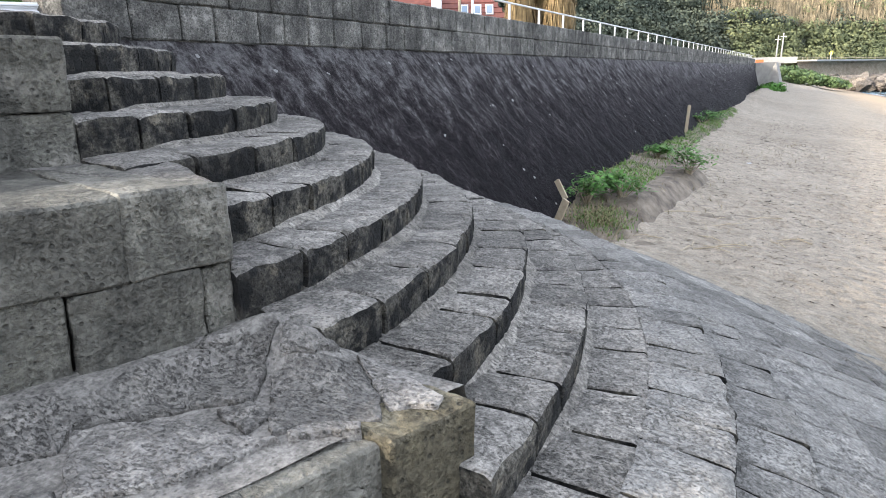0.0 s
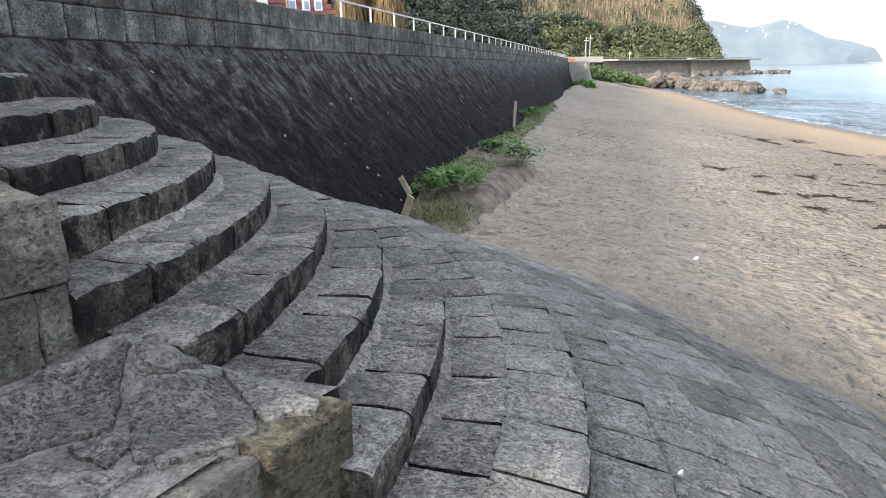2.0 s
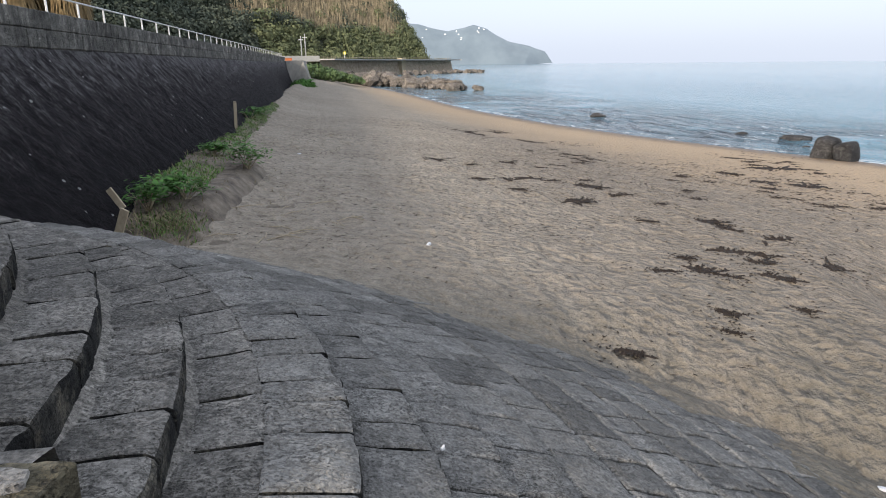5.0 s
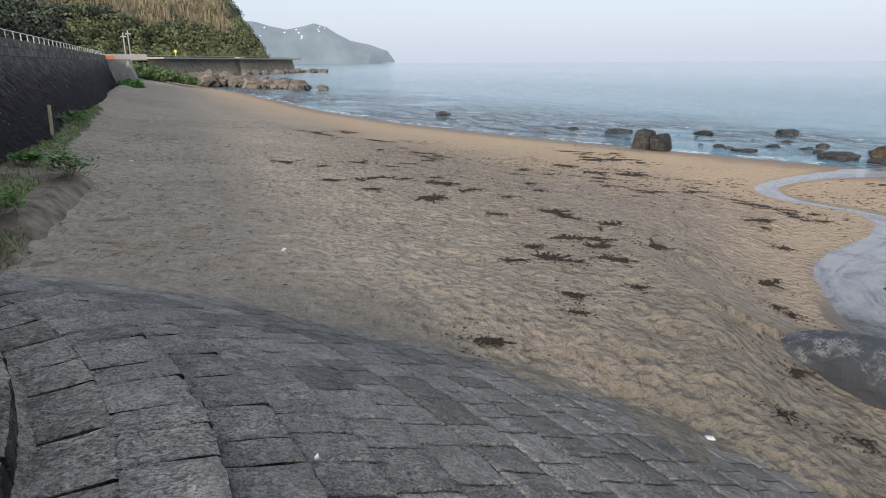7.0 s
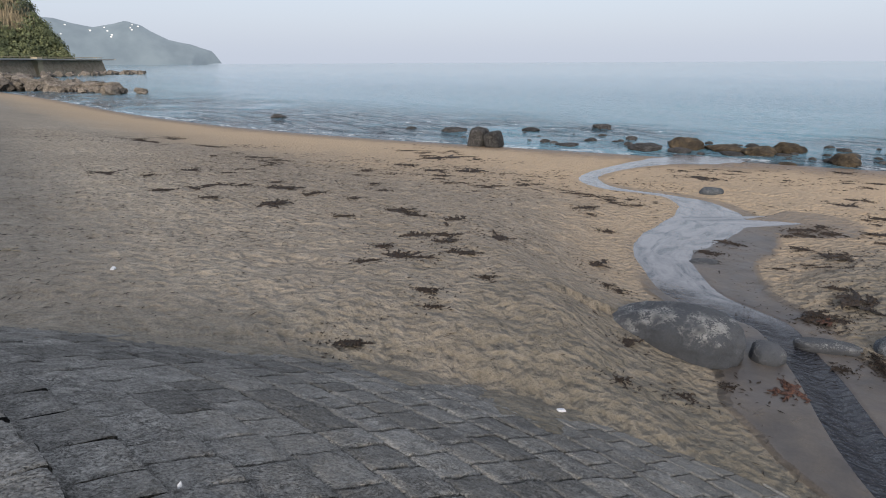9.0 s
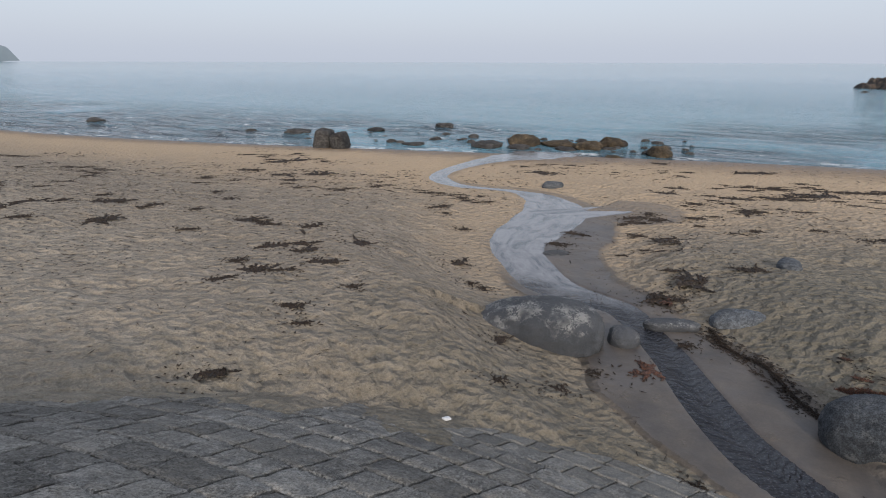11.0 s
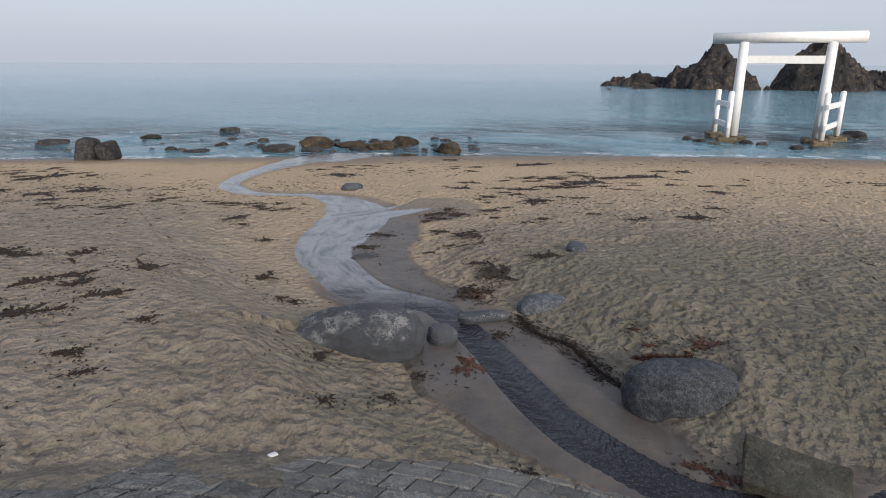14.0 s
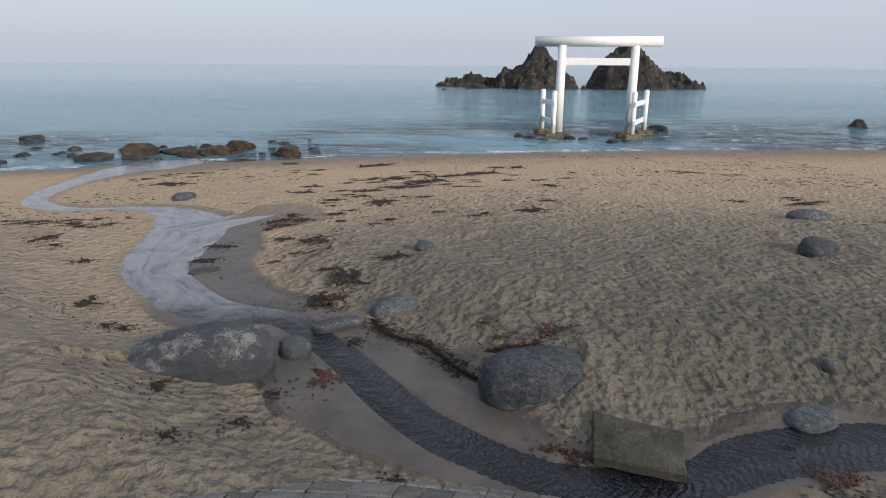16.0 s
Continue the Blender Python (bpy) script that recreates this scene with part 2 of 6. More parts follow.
    c = m.mix(damp, c, m.mix(0.35, m.ramp(m.noise(1.5, 5, 0.6), [(0.35, (0.062, 0.054, 0.05)), (0.65, (0.102, 0.089, 0.081))]), m.ramp(crumb, [(0.35, 0.8), (0.65, 1.2)]), "MULTIPLY"))
    wet = m.ramp(z, [(0.04, 1.0), (0.2, 0.0)])
    c = m.mix(wet, c, (0.15, 0.10, 0.06))
    m.color(c)
    m.rough(m.mix(m.math("MAXIMUM", wet, m.math("MULTIPLY", damp, 0.9)), 0.95, 0.4))
    # wind ripples and old footprints
    dryness = m.ramp(damp, [(0.3, 1.0), (0.85, 0.06)])
    h = m.math("ADD", m.math("MULTIPLY", lump, 1.1), m.math("ADD", m.math("MULTIPLY", dent, 0.9), m.math("ADD", m.math("ADD", m.math("MULTIPLY", print_, 0.3), m.math("MULTIPLY", dimple, 1.4)), m.math("MULTIPLY", crumb, 0.07))))
    h = m.math("MULTIPLY", m.math("ADD", h, m.math("MULTIPLY", grain, 0.025)), dryness)
    h = m.math("MULTIPLY", h, m.math("ADD", 1.0, m.math("MULTIPLY", sl.outputs["Fac"], 0.5)))
    return m.bump(h, 1.0, 0.062).m


SAND = sand_mat()


def sea_mat():
    """Calm water: foam and painted dark wavelet troughs in the shallows, smoother and brighter far out."""
    m = Mat("sea_water", 0.1)
    m.b.inputs["IOR"].default_value = 1.33

    def att(name):
        q = m.n.new("ShaderNodeAttribute")
        q.attribute_name = name
        return q.outputs["Fac"]

    chop, foam, off = att("chop"), att("foam"), att("offshore")
    far = m.noise(0.03, 4, 0.55, m.scaled(1, 0.2, 1))
    c = m.ramp(far, [(0.35, (0.075, 0.175, 0.235)), (0.65, (0.115, 0.23, 0.285))])
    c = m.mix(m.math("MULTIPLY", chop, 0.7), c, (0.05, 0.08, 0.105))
    # the wavelets' dark sides are painted into the water colour
    trough_shade = m.ramp(m.noise(1.0, 6, 0.66, m.scaled(1.0, 0.24, 1), 0.4), [(0.45, 0.0), (0.55, 0.9)])
    c = m.mix(m.math("MULTIPLY", chop, trough_shade), c, (0.01, 0.02, 0.032))
    lace = m.noise(2.6, 6, 0.72, m.scaled(1.0, 0.5, 1), 0.6)
    fo = m.math("MULTIPLY", foam, m.ramp(lace, [(0.42, 0.0), (0.58, 1.0)]))
    fleck = m.math("MULTIPLY", chop, m.ramp(m.noise(1.7, 7, 0.75, m.scaled(1.0, 0.4, 1), 0.5), [(0.58, 0.0), (0.65, 0.5)]))
    fo = m.math("MAXIMUM", fo, fleck)
    m.color(m.mix(fo, c, (0.78, 0.8, 0.82)))
    m.rough(m.mix(fo, 0.1, 0.8))
    swell = m.noise(0.35, 3, 0.5, m.scaled(1.0, 0.18, 1))
    w1 = m.noise(1.1, 5, 0.62, m.scaled(1.0, 0.24, 1), 0.3)
    w2 = m.noise(5.0, 4, 0.6, m.scaled(1.0, 0.5, 1))
    calm = m.ramp(off, [(0.0, 1.0), (0.25, 0.55), (1.0, 0.16)])
    h = m.math("ADD", m.math("MULTIPLY", swell, 1.2), m.math("ADD", m.math("MULTIPLY", w1, m.math("ADD", 0.8, m.math("MULTIPLY", chop, 3.2))), m.math("MULTIPLY", w2, m.math("ADD", 0.25, m.math("MULTIPLY", chop, 0.35)))))
    return m.bump(m.math("MULTIPLY", h, calm), 1.0, 0.42).m


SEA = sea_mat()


def plain_mat(name, lo, hi, rough=0.7, scale=8.0, bump=0.3, metal=0.0, vary=None, spread=(0.6, 1.35)):
    m = Mat(name, rough, metal)
    n = m.noise(scale, 6, 0.65)
    c = m.ramp(n, [(0.3, lo), (0.7, hi)])
    if vary == "island":
        c = m.mix(1.0, c, m.ramp(m.island(), [(0.0, spread[0]), (1.0, spread[1])]), "MULTIPLY")
    elif vary == "object":
        c = m.mix(1.0, c, m.ramp(m.random(), [(0.0, 0.7), (1.0, 1.3)]), "MULTIPLY")
    m.color(c)
    if bump:
        m.bump(m.math("ADD", n, m.noise(scale * 6, 4)), bump, 0.02)
    return m.m


WHITE = plain_mat("white_paint", (0.72, 0.73, 0.74), (0.84, 0.84, 0.84), 0.45, 3.0, 0.05)
RAIL = plain_mat("galvanised_rail_paint", (0.55, 0.55, 0.55), (0.7, 0.7, 0.69), 0.5, 6, 0.05)
ROCK = stone_mat("sea_rock", (0.035, 0.03, 0.03), (0.13, 0.1, 0.085), (0.24, 0.165, 0.11), scale=0.15, bump=1.0, chips=1.0)
BOULDER = stone_mat("grey_boulder_stone", (0.048, 0.056, 0.07), (0.095, 0.107, 0.128), (0.17, 0.182, 0.2), scale=1.0, chips=0.25, con=0.7, bump=0.6)
LEAF = plain_mat("shrub_leaf", (0.032, 0.1, 0.014), (0.1, 0.24, 0.035), 0.85, 9, 0.1, vary="island")
GRASS = plain_mat("grass_blade", (0.07, 0.14, 0.025), (0.17, 0.27, 0.06), 0.7, 7, 0.0, vary="island")
WOODLEAF = plain_mat("woodland_foliage", (0.045, 0.06, 0.045), (0.12, 0.135, 0.09), 1.0, 0.1, 0.0, vary="island", spread=(0.75, 1.15))
BAMBOO = plain_mat("withered_bamboo", (0.23, 0.18, 0.11), (0.38, 0.31, 0.2), 0.9, 0.4, 0.0, vary="island")
EARTH = plain_mat("earth_bank", (0.06, 0.045, 0.033), (0.26, 0.215, 0.165), 0.95, 3.5, 1.0)
TIMBER = plain_mat("weathered_timber", (0.3, 0.24, 0.16), (0.45, 0.38, 0.27), 0.85, 12, 0.3)
def haze_glow_mat():
    """Far land, a plain backdrop; its haze is put in as a blue-grey glow."""
    m = Mat("distant_hill_haze_glow", 1.0)
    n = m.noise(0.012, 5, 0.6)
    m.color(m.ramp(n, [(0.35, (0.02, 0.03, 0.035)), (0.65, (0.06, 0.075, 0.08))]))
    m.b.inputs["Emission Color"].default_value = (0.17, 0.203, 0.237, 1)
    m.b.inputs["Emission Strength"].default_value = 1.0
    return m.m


FARHILL = haze_glow_mat()
CONCRETE = plain_mat("concrete", (0.3, 0.29, 0.27), (0.42, 0.41, 0.38), 0.85, 3, 0.3)
ROOF = plain_mat("red_roof_tile", (0.15, 0.05, 0.038), (0.25, 0.085, 0.06), 0.7, 5, 0.2)
ROADWAY = plain_mat("asphalt", (0.045, 0.045, 0.047), (0.06, 0.06, 0.06), 0.9, 20, 0.3)


# ---- mesh helpers ----
def mesh_of(name, bm, mats, smooth=False):
    me = bpy.data.meshes.new(name)
    bm.to_mesh(me)
    bm.free()
    for m in mats if isinstance(mats, (list, tuple)) else [mats]:
        me.materials.append(m)
    if smooth:
        for p in me.polygons:
            p.use_smooth = True
    return me


def thing(name, bm, mats, label="", category="", group="", kind="", smooth=False):
    return tagged(new(name, mesh_of(name, bm, mats, smooth)), label, category, group, kind)


def empty(name, at=(0, 0, 0), label="", category="", group="", kind=""):
    ob = new(name)
    ob.matrix_world = Matrix.Translation(at)
    ob.matrix_basis = Matrix.Translation(at)
    return tagged(ob, label, category, group, kind)


def part(name, bm, material, parent, label="", smooth=False):
    ob = new(name, mesh_of(name, bm, material, smooth))
    ob.parent = parent
    if label:
        ob["label"] = label
    return ob


def grid_mesh(name, P, mats, smooth=True):
    """A sheet from an array of points (rows, columns, 3)."""
    n, k = P.shape[:2]
    idx = np.arange(n * k).reshape(n, k)
    f = np.stack([idx[:-1, :-1], idx[:-1, 1:], idx[1:, 1:], idx[1:, :-1]], -1).reshape(-1, 4)
    me = bpy.data.meshes.new(name)
    me.from_pydata(P.reshape(-1, 3).tolist(), [], f.tolist())
    for m in mats if isinstance(mats, (list, tuple)) else [mats]:
        me.materials.append(m)
    if smooth:
        me.polygons.foreach_set("use_smooth", [True] * len(me.polygons))
    me.update()
    return me


def box(bm, x0, x1, y0, y1, z0, z1, m=None):
    vs = [bm.verts.new((x, y, z)) for z in (z0, z1) for x, y in ((x0, y0), (x1, y0), (x1, y1), (x0, y1))]
    if m is not None:
        for v in vs:
            v.co = m @ v.co
    for f in ((3, 2, 1, 0), (4, 5, 6, 7), (0, 1, 5, 4), (1, 2, 6, 5), (2, 3, 7, 6), (3, 0, 4, 7)):
        bm.faces.new([vs[i] for i in f])
    return vs


def tube(bm, a, b, r0, r1=None, seg=12, cap=True):
    """A round bar from a to b."""
    a, b = Vector(a), Vector(b)
    r1 = r0 if r1 is None else r1
    q = (b - a).to_track_quat("Z", "Y").to_matrix()
    rings = []
    for c, r in ((a, r0), (b, r1)):
        rings.append([bm.verts.new(c + q @ Vector((r * math.cos(i * math.tau / seg), r * math.sin(i * math.tau / seg), 0))) for i in range(seg)])
    for i in range(seg):
        bm.faces.new((rings[0][i], rings[0][(i + 1) % seg], rings[1][(i + 1) % seg], rings[1][i]))
    if cap:
        bm.faces.new(rings[0][::-1])
        bm.faces.new(rings[1])
    return rings


def sm(a, b, v):
    t = np.clip((v - a) / (b - a), 0, 1)
    return t * t * (3 - 2 * t)


def fbm(x, y, seed=0.0, octaves=4, freq=1.0):
    """Smooth value noise for arrays."""
    out, amp = 0.0, 0.5
    for o in range(octaves):
        xx, yy = np.asarray(x) * freq + 17.3 * o + seed, np.asarray(y) * freq + 9.1 * o - seed
        xi, yi = np.floor(xx), np.floor(yy)
        xf, yf = xx - xi, yy - yi
        xf, yf = xf * xf * (3 - 2 * xf), yf * yf * (3 - 2 * yf)

        def h(i, j):
            s = np.sin(i * 127.1 + j * 311.7 + 74.7) * 43758.5453
            return s - np.floor(s)

        v = (h(xi, yi) * (1 - xf) + h(xi + 1, yi) * xf) * (1 - yf) + (h(xi, yi + 1) * (1 - xf) + h(xi + 1, yi + 1) * xf) * yf
        out = out + amp * (v - 0.5)
        amp, freq = amp * 0.5, freq * 2.03
    return out


# ---- plan ----
CX, CY = -5.18, 1.89           # centre of the round stairs
R0, Z0 = 4.82, 3.0             # lowest true step: outer radius and height
TREAD, RISE = 0.342, 0.178
APRON = 0.40                   # slope of the paved apron below the steps
WALL_X, WALL_TOP, WALL_JOINT = -4.68, 5.31, 4.70
BASE_X, BASE_Z = -2.88, 2.45
SHORE_Y = [-400, -60, -22, -3, 10, 20, 38, 55, 72, 100, 135, 400]
SHORE_X = [60, 41, 37, 34.5, 30, 25.5, 17.8, 14.6, 13.3, 12.1, 8.5, 3]
STREAM = [(28.5, 15.2), (26.7, 14.8), (24.6, 15.6), (21.1, 15.4), (18.6, 14.6), (17.5, 13.7), (16.8, 12.4), (16.85, 11.3), (16.9, 10.3), (16.4, 9.1), (15.2, 8.0), (13.8, 7.4), (12.35, 7.2), (11.0, 6.75),
          (10.0, 5.95), (9.1, 5.0), (8.8, 4.2), (8.6, 3.5), (8.05, 2.95), (7.32, 2.34), (6.55, 1.78), (5.98, 1.33), (5.6, 0.93), (5.3, 0.5), (5.05, 0.05), (4.95, -0.5), (5.05, -1.3), (5.5, -2.1),
          (5.75, -3.4), (5.4, -5.5), (5.0, -9.0)]
STREAM_W = [1.3, 1.1, 0.7, 0.36, 0.32, 0.32, 0.24, 0.16, 0.18, 0.5, 0.85, 0.9, 0.76, 0.55, 0.47, 0.4, 0.32, 0.26, 0.22, 0.24, 0.26, 0.25, 0.26, 0.23, 0.22, 0.22, 0.22, 0.3, 0.38, 0.4, 0.5]
# height of the bed, and how far the flat wet sand reaches on the north and on the south side
STREAM_BED = [0.02, 0.05, 0.1, 0.2, 0.3, 0.34, 0.4, 0.43, 0.45, 0.49, 0.53, 0.56, 0.6, 0.65, 0.68, 0.72, 0.76, 0.79, 0.81, 0.845, 0.85, 0.85, 0.855, 0.86, 0.865, 0.87, 0.875, 0.88, 0.89, 0.92, 0.95]
FLAT_N = [1.6, 1.4, 1.0, 0.6, 0.5, 0.5, 0.4, 0.35, 0.35, 0.6, 0.92, 0.95, 0.8, 0.62, 0.55, 0.6, 0.7, 0.9, 1.05, 1.1, 1.1, 0.85, 0.6, 0.42, 0.38, 0.38, 0.4, 0.45, 0.5, 0.6, 0.7]
FLAT_S = [1.6, 1.4, 1.0, 0.6, 0.5, 0.5, 0.4, 0.4, 0.45, 0.75, 1.1, 1.6, 1.9, 1.7, 1.5, 1.2, 0.9, 0.75, 0.65, 0.84, 1.0, 1.05, 0.85, 0.72, 0.5, 0.42, 0.4, 0.42, 0.45, 0.6, 0.7]


def smooth_line(line, width, k):
    """The stream's line and half widths, rounded off between its bends."""
    out, wid, n = [], [], len(line)
    for i in range(n - 1):
        p = [np.array(line[min(max(j, 0), n - 1)], float) for j in (i - 1, i, i + 1, i + 2)]
        for s in range(k):
            t = s / k
            c = 0.5 * (2 * p[1] + (p[2] - p[0]) * t + (2 * p[0] - 5 * p[1] + 4 * p[2] - p[3]) * t * t + (3 * p[1] - p[0] - 3 * p[2] + p[3]) * t ** 3)
            out.append((float(c[0]), float(c[1])))
            wid.append(width[i] + (t * t * (3 - 2 * t)) * (width[i + 1] - width[i]))
    return out + [line[-1]], wid + [width[-1]]


STREAM, STREAM_W = smooth_line(STREAM, STREAM_W, 3)


def shore_x(y):
    y = np.asarray(y, float)
    return sum(np.interp(y + d, SHORE_Y, SHORE_X) for d in (-8, -4, 0, 4, 8)) / 5


def stream_at(x, y, with_side=False):
    """Distance from the stream's line, its half width and the bed's height there."""
    x, y = np.asarray(x, float), np.asarray(y, float)
    best, wid, s_at, side = np.full(x.shape, 1e9), np.zeros(x.shape), np.zeros(x.shape), np.zeros(x.shape)
    for i in range(len(STREAM) - 1):
        (ax, ay), (bx, by) = STREAM[i], STREAM[i + 1]
        t = np.clip(((x - ax) * (bx - ax) + (y - ay) * (by - ay)) / ((bx - ax) ** 2 + (by - ay) ** 2), 0, 1)
        d = np.hypot(x - ax - t * (bx - ax), y - ay - t * (by - ay))
        near = d < best
        best = np.where(near, d, best)
        wid = np.where(near, STREAM_W[i] + t * (STREAM_W[i + 1] - STREAM_W[i]), wid)
        side = np.where(near, (x - ax) * (by - ay) - (y - ay) * (bx - ax), side)
        s_at = np.where(near, (i + t) / (len(STREAM) - 1), s_at)
    # backwater running off the pool
    bx0, by0, bx1, by1 = 14.3, 7.7, 16.0, 6.15
    t = np.clip(((x - bx0) * (bx1 - bx0) + (y - by0) * (by1 - by0)) / ((bx1 - bx0) ** 2 + (by1 - by0) ** 2), 0, 1)
    d = np.hypot(x - bx0 - t * (bx1 - bx0), y - by0 - t * (by1 - by0)) + 0.0
    w_b = 0.75 * (1 - 0.9 * t)
    near = d - w_b < best - wid
    best, wid, s_at, side = np.where(near, d, best), np.where(near, w_b, wid), np.where(near, 10.6 / 30, s_at), np.where(near, -1.0, side)
    bed = np.interp(s_at * 30, range(31), STREAM_BED)
    if not with_side:
        return best, wid, bed
    return best, wid, bed, side, np.where(side > 0, np.interp(s_at * 30, range(31), FLAT_N), np.interp(s_at * 30, range(31), FLAT_S))


def apron_z(r):
    return Z0 - (r - R0) * APRON


def sand_z(x, y):
    x, y = np.asarray(x, float), np.asarray(y, float)
    xs = shore_x(y)
    s = (x - BASE_X) / (xs - BASE_X)
    z = np.interp(s, [-1, 0, 0.05, 0.12, 0.24, 0.32, 0.42, 0.52, 0.65, 0.8, 1.0, 1.3, 4],
                  [2.45, 2.45, 2.15, 1.95, 1.66, 1.48, 1.06, 0.78, 0.52, 0.28, 0.0, -0.6, -3])
    z = z - 0.38 * sm(6, -6, y) * sm(16, 4, x)
    z = z + fbm(x, y, 3.0, 3, 0.22) * 0.22 * sm(1.0, 0.7, s)
    # sand banked against the paved apron
    r, a = np.hypot(x - CX, y - CY), np.degrees(np.arctan2(y - CY, x - CX))
    zb = np.interp(a, [-90, -10, 0, 10, 20, 28, 40, 70, 110], [0.95, 1.0, 1.08, 1.22, 1.55, 1.9, 2.1, 2.2, 2.2])
    rb = R0 + (Z0 - zb) / APRON
    w = np.exp(-np.maximum(r - rb, 0) / 1.6) * sm(-60, -30, a)
    z = z + (zb - z) * w
    thin = apron_z(r) + 0.034 + 0.07 * fbm(x, y, 12.0, 4, 2.2) - 0.05 * sm(rb - 0.1, rb - 0.75, r)
    z = np.where((r > rb - 0.9) & (r < rb + 0.15) & (a > -60), np.maximum(z, thin), z)
    # stream bed: gentle sand slope on its north side, a cut bank on its south side
    d, hw, bed, side, flat = stream_at(x, y, True)
    flat = np.maximum(flat + 0.16 * fbm(x, y, 19.0, 3, 1.1), hw * 1.05)
    wide = np.where(side > 0, np.interp(x, [5, 7, 9, 13, 20], [2.0, 3.2, 3.4, 3.2, 3.0]), np.interp(x, [5, 6, 8.5, 11, 20], [1.0, 1.5, 1.9, 2.4, 3.0]))
    k = sm(flat + wide, flat, d)
    step = np.where(side > 0, 0.02, np.interp(x, [5, 6, 9, 11], [0.06, 0.1, 0.06, 0.0])) * sm(flat, flat + 0.14, d)
    z = z + (np.minimum(bed + 0.014 + step, z) - z) * k
    wob = 1 + 0.5 * fbm(x, y, 3.0, 2, 0.6)
    return z - 0.05 * sm(hw * 1.12 * wob, hw * 0.8 * wob, d)


# ---- ground: one sheet of sand that runs under the sea ----
def polar_sheet(name, height, mats, r0, r1, nr, a_fine, a_all, da):
    """A sheet round the stairs' foot, finest where the view passes nearest. Angles in degrees from +x."""
    fine = np.arange(a_fine[0], a_fine[1], da)
    rest = np.arange(a_fine[1], a_all, da * 8)
    ang = np.radians(np.concatenate([fine, rest, [a_fine[0] + 360]]))
    rad = np.geomspace(r0, r1, nr) if isinstance(nr, int) else np.concatenate([np.geomspace(r0, 4.0, 40)[:-1], np.arange(4.0, 25.0, 0.075), np.arange(25.0, 35.0, 0.16), np.geomspace(35.0, r1, nr[0])])
    A, Rr = np.meshgrid(ang, rad)
    X, Y = Rr * np.cos(A), Rr * np.sin(A)
    return grid_mesh(name, np.stack([X, Y, height(X, Y)], -1), mats), X, Y


def ground_z(x, y):
    z = sand_z(x, y)
    d, hw, bed = stream_at(x, y)
    dry = sm(0.0, 0.7, z - 0.1) * sm(0.2, 1.6, d - hw)
    r = np.hypot(x, y)
    foot = fbm(x, y, 11.0, 3, 2.6)
    z = z + (foot * 0.11 - 0.06 * np.clip(fbm(x, y, 5.0, 2, 1.7) * 3, 0, 1)) * dry * sm(60, 12, r)
    rim = sm(4.5, 1.0, np.hypot((x - 7.6) / 1.2, y + 2.2)) * sm(0.15, 0.7, d - hw)
    z = z + rim * (0.09 * fbm(x, y, 15.0, 3, 5.0) + 0.03 * fbm(x, y, 25.0, 2, 11.0))
    # behind the sea wall the sheet drops out of sight
    z = np.where(x < BASE_X - 0.6, np.where(y < 118, 1.4, z), z)
    return z


me, _, _ = polar_sheet("ground", ground_z, SAND, 1.2, 900, (150,), (-62, 122), 297, 0.2)
gx, gy = np.empty(len(me.vertices) * 3, np.float32), None
me.vertices.foreach_get("co", gx)
gx = gx.reshape(-1, 3)
sd, sw, sb, ss, sf = stream_at(gx[:, 0], gx[:, 1], True)
wob = fbm(gx[:, 0], gx[:, 1], 6.0, 4, 0.9)
damp = sm(sf + 0.22, sf - 0.05, sd + 0.35 * wob) * np.interp(gx[:, 0], [14, 18], [1.0, 0.35]) * np.where(ss > 0, np.interp(gx[:, 0], [8.5, 9.5], [1.0, 0.3]), 1.0)
# sand turns greyer and darker to the south, most round one spot inshore
silt = sm(6.5, 0.5, gx[:, 1] + 2.5 * wob + 0.25 * (gx[:, 0] - 9)) * sm(19, 10, gx[:, 0]) * (1 - damp)
low = sm(4.6, 1.2, np.hypot((gx[:, 0] - 7.2) / 1.15, gx[:, 1] + 3.0) + 1.5 * fbm(gx[:, 0], gx[:, 1], 3.0, 3, 0.7))
tone = sm(0.5, 6.0, gx[:, 0] - 0.18 * (gx[:, 1] - 8) + 2.5 * wob) * sm(27, 19, gx[:, 0])
for name_, val in (("damp", damp), ("tone", tone), ("silt", np.maximum(silt * 0.75, low * (1 - damp)))):
    att = me.attributes.new(name_, "FLOAT", "POINT")
    att.data.foreach_set("value", val.astype(np.float32))
ground = tagged(new("ground", me), "pale brown beach sand, trampled and rippled, damp by the sea", "sand", kind="structure")


def sea_z(x, y):
    xs = shore_x(y)
    d = x - xs
    r = np.hypot(x, y)
    ph = (d + 3 * fbm(x, y, 2.0, 2, 0.06) * 8) * 1.0
    swell = (np.abs(np.sin(ph)) ** 0.6 - 0.5) * 0.2 * sm(30, 4, d) * sm(-1, 3, d) * sm(-0.15, 0.15, fbm(x, y, 31.0, 3, 0.12))
    return 0.012 + swell + fbm(x, y, 8.0, 3, 0.5) * 0.07 * sm(260, 30, r) * sm(0, 6, d)


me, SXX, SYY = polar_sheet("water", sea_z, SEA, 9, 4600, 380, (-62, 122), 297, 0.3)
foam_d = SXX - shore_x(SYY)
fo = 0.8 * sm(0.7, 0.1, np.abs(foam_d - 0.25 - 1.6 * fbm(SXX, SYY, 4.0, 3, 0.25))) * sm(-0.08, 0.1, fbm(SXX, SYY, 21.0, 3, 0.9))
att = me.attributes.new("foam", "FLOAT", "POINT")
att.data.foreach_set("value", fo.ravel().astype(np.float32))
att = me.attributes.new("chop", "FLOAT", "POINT")
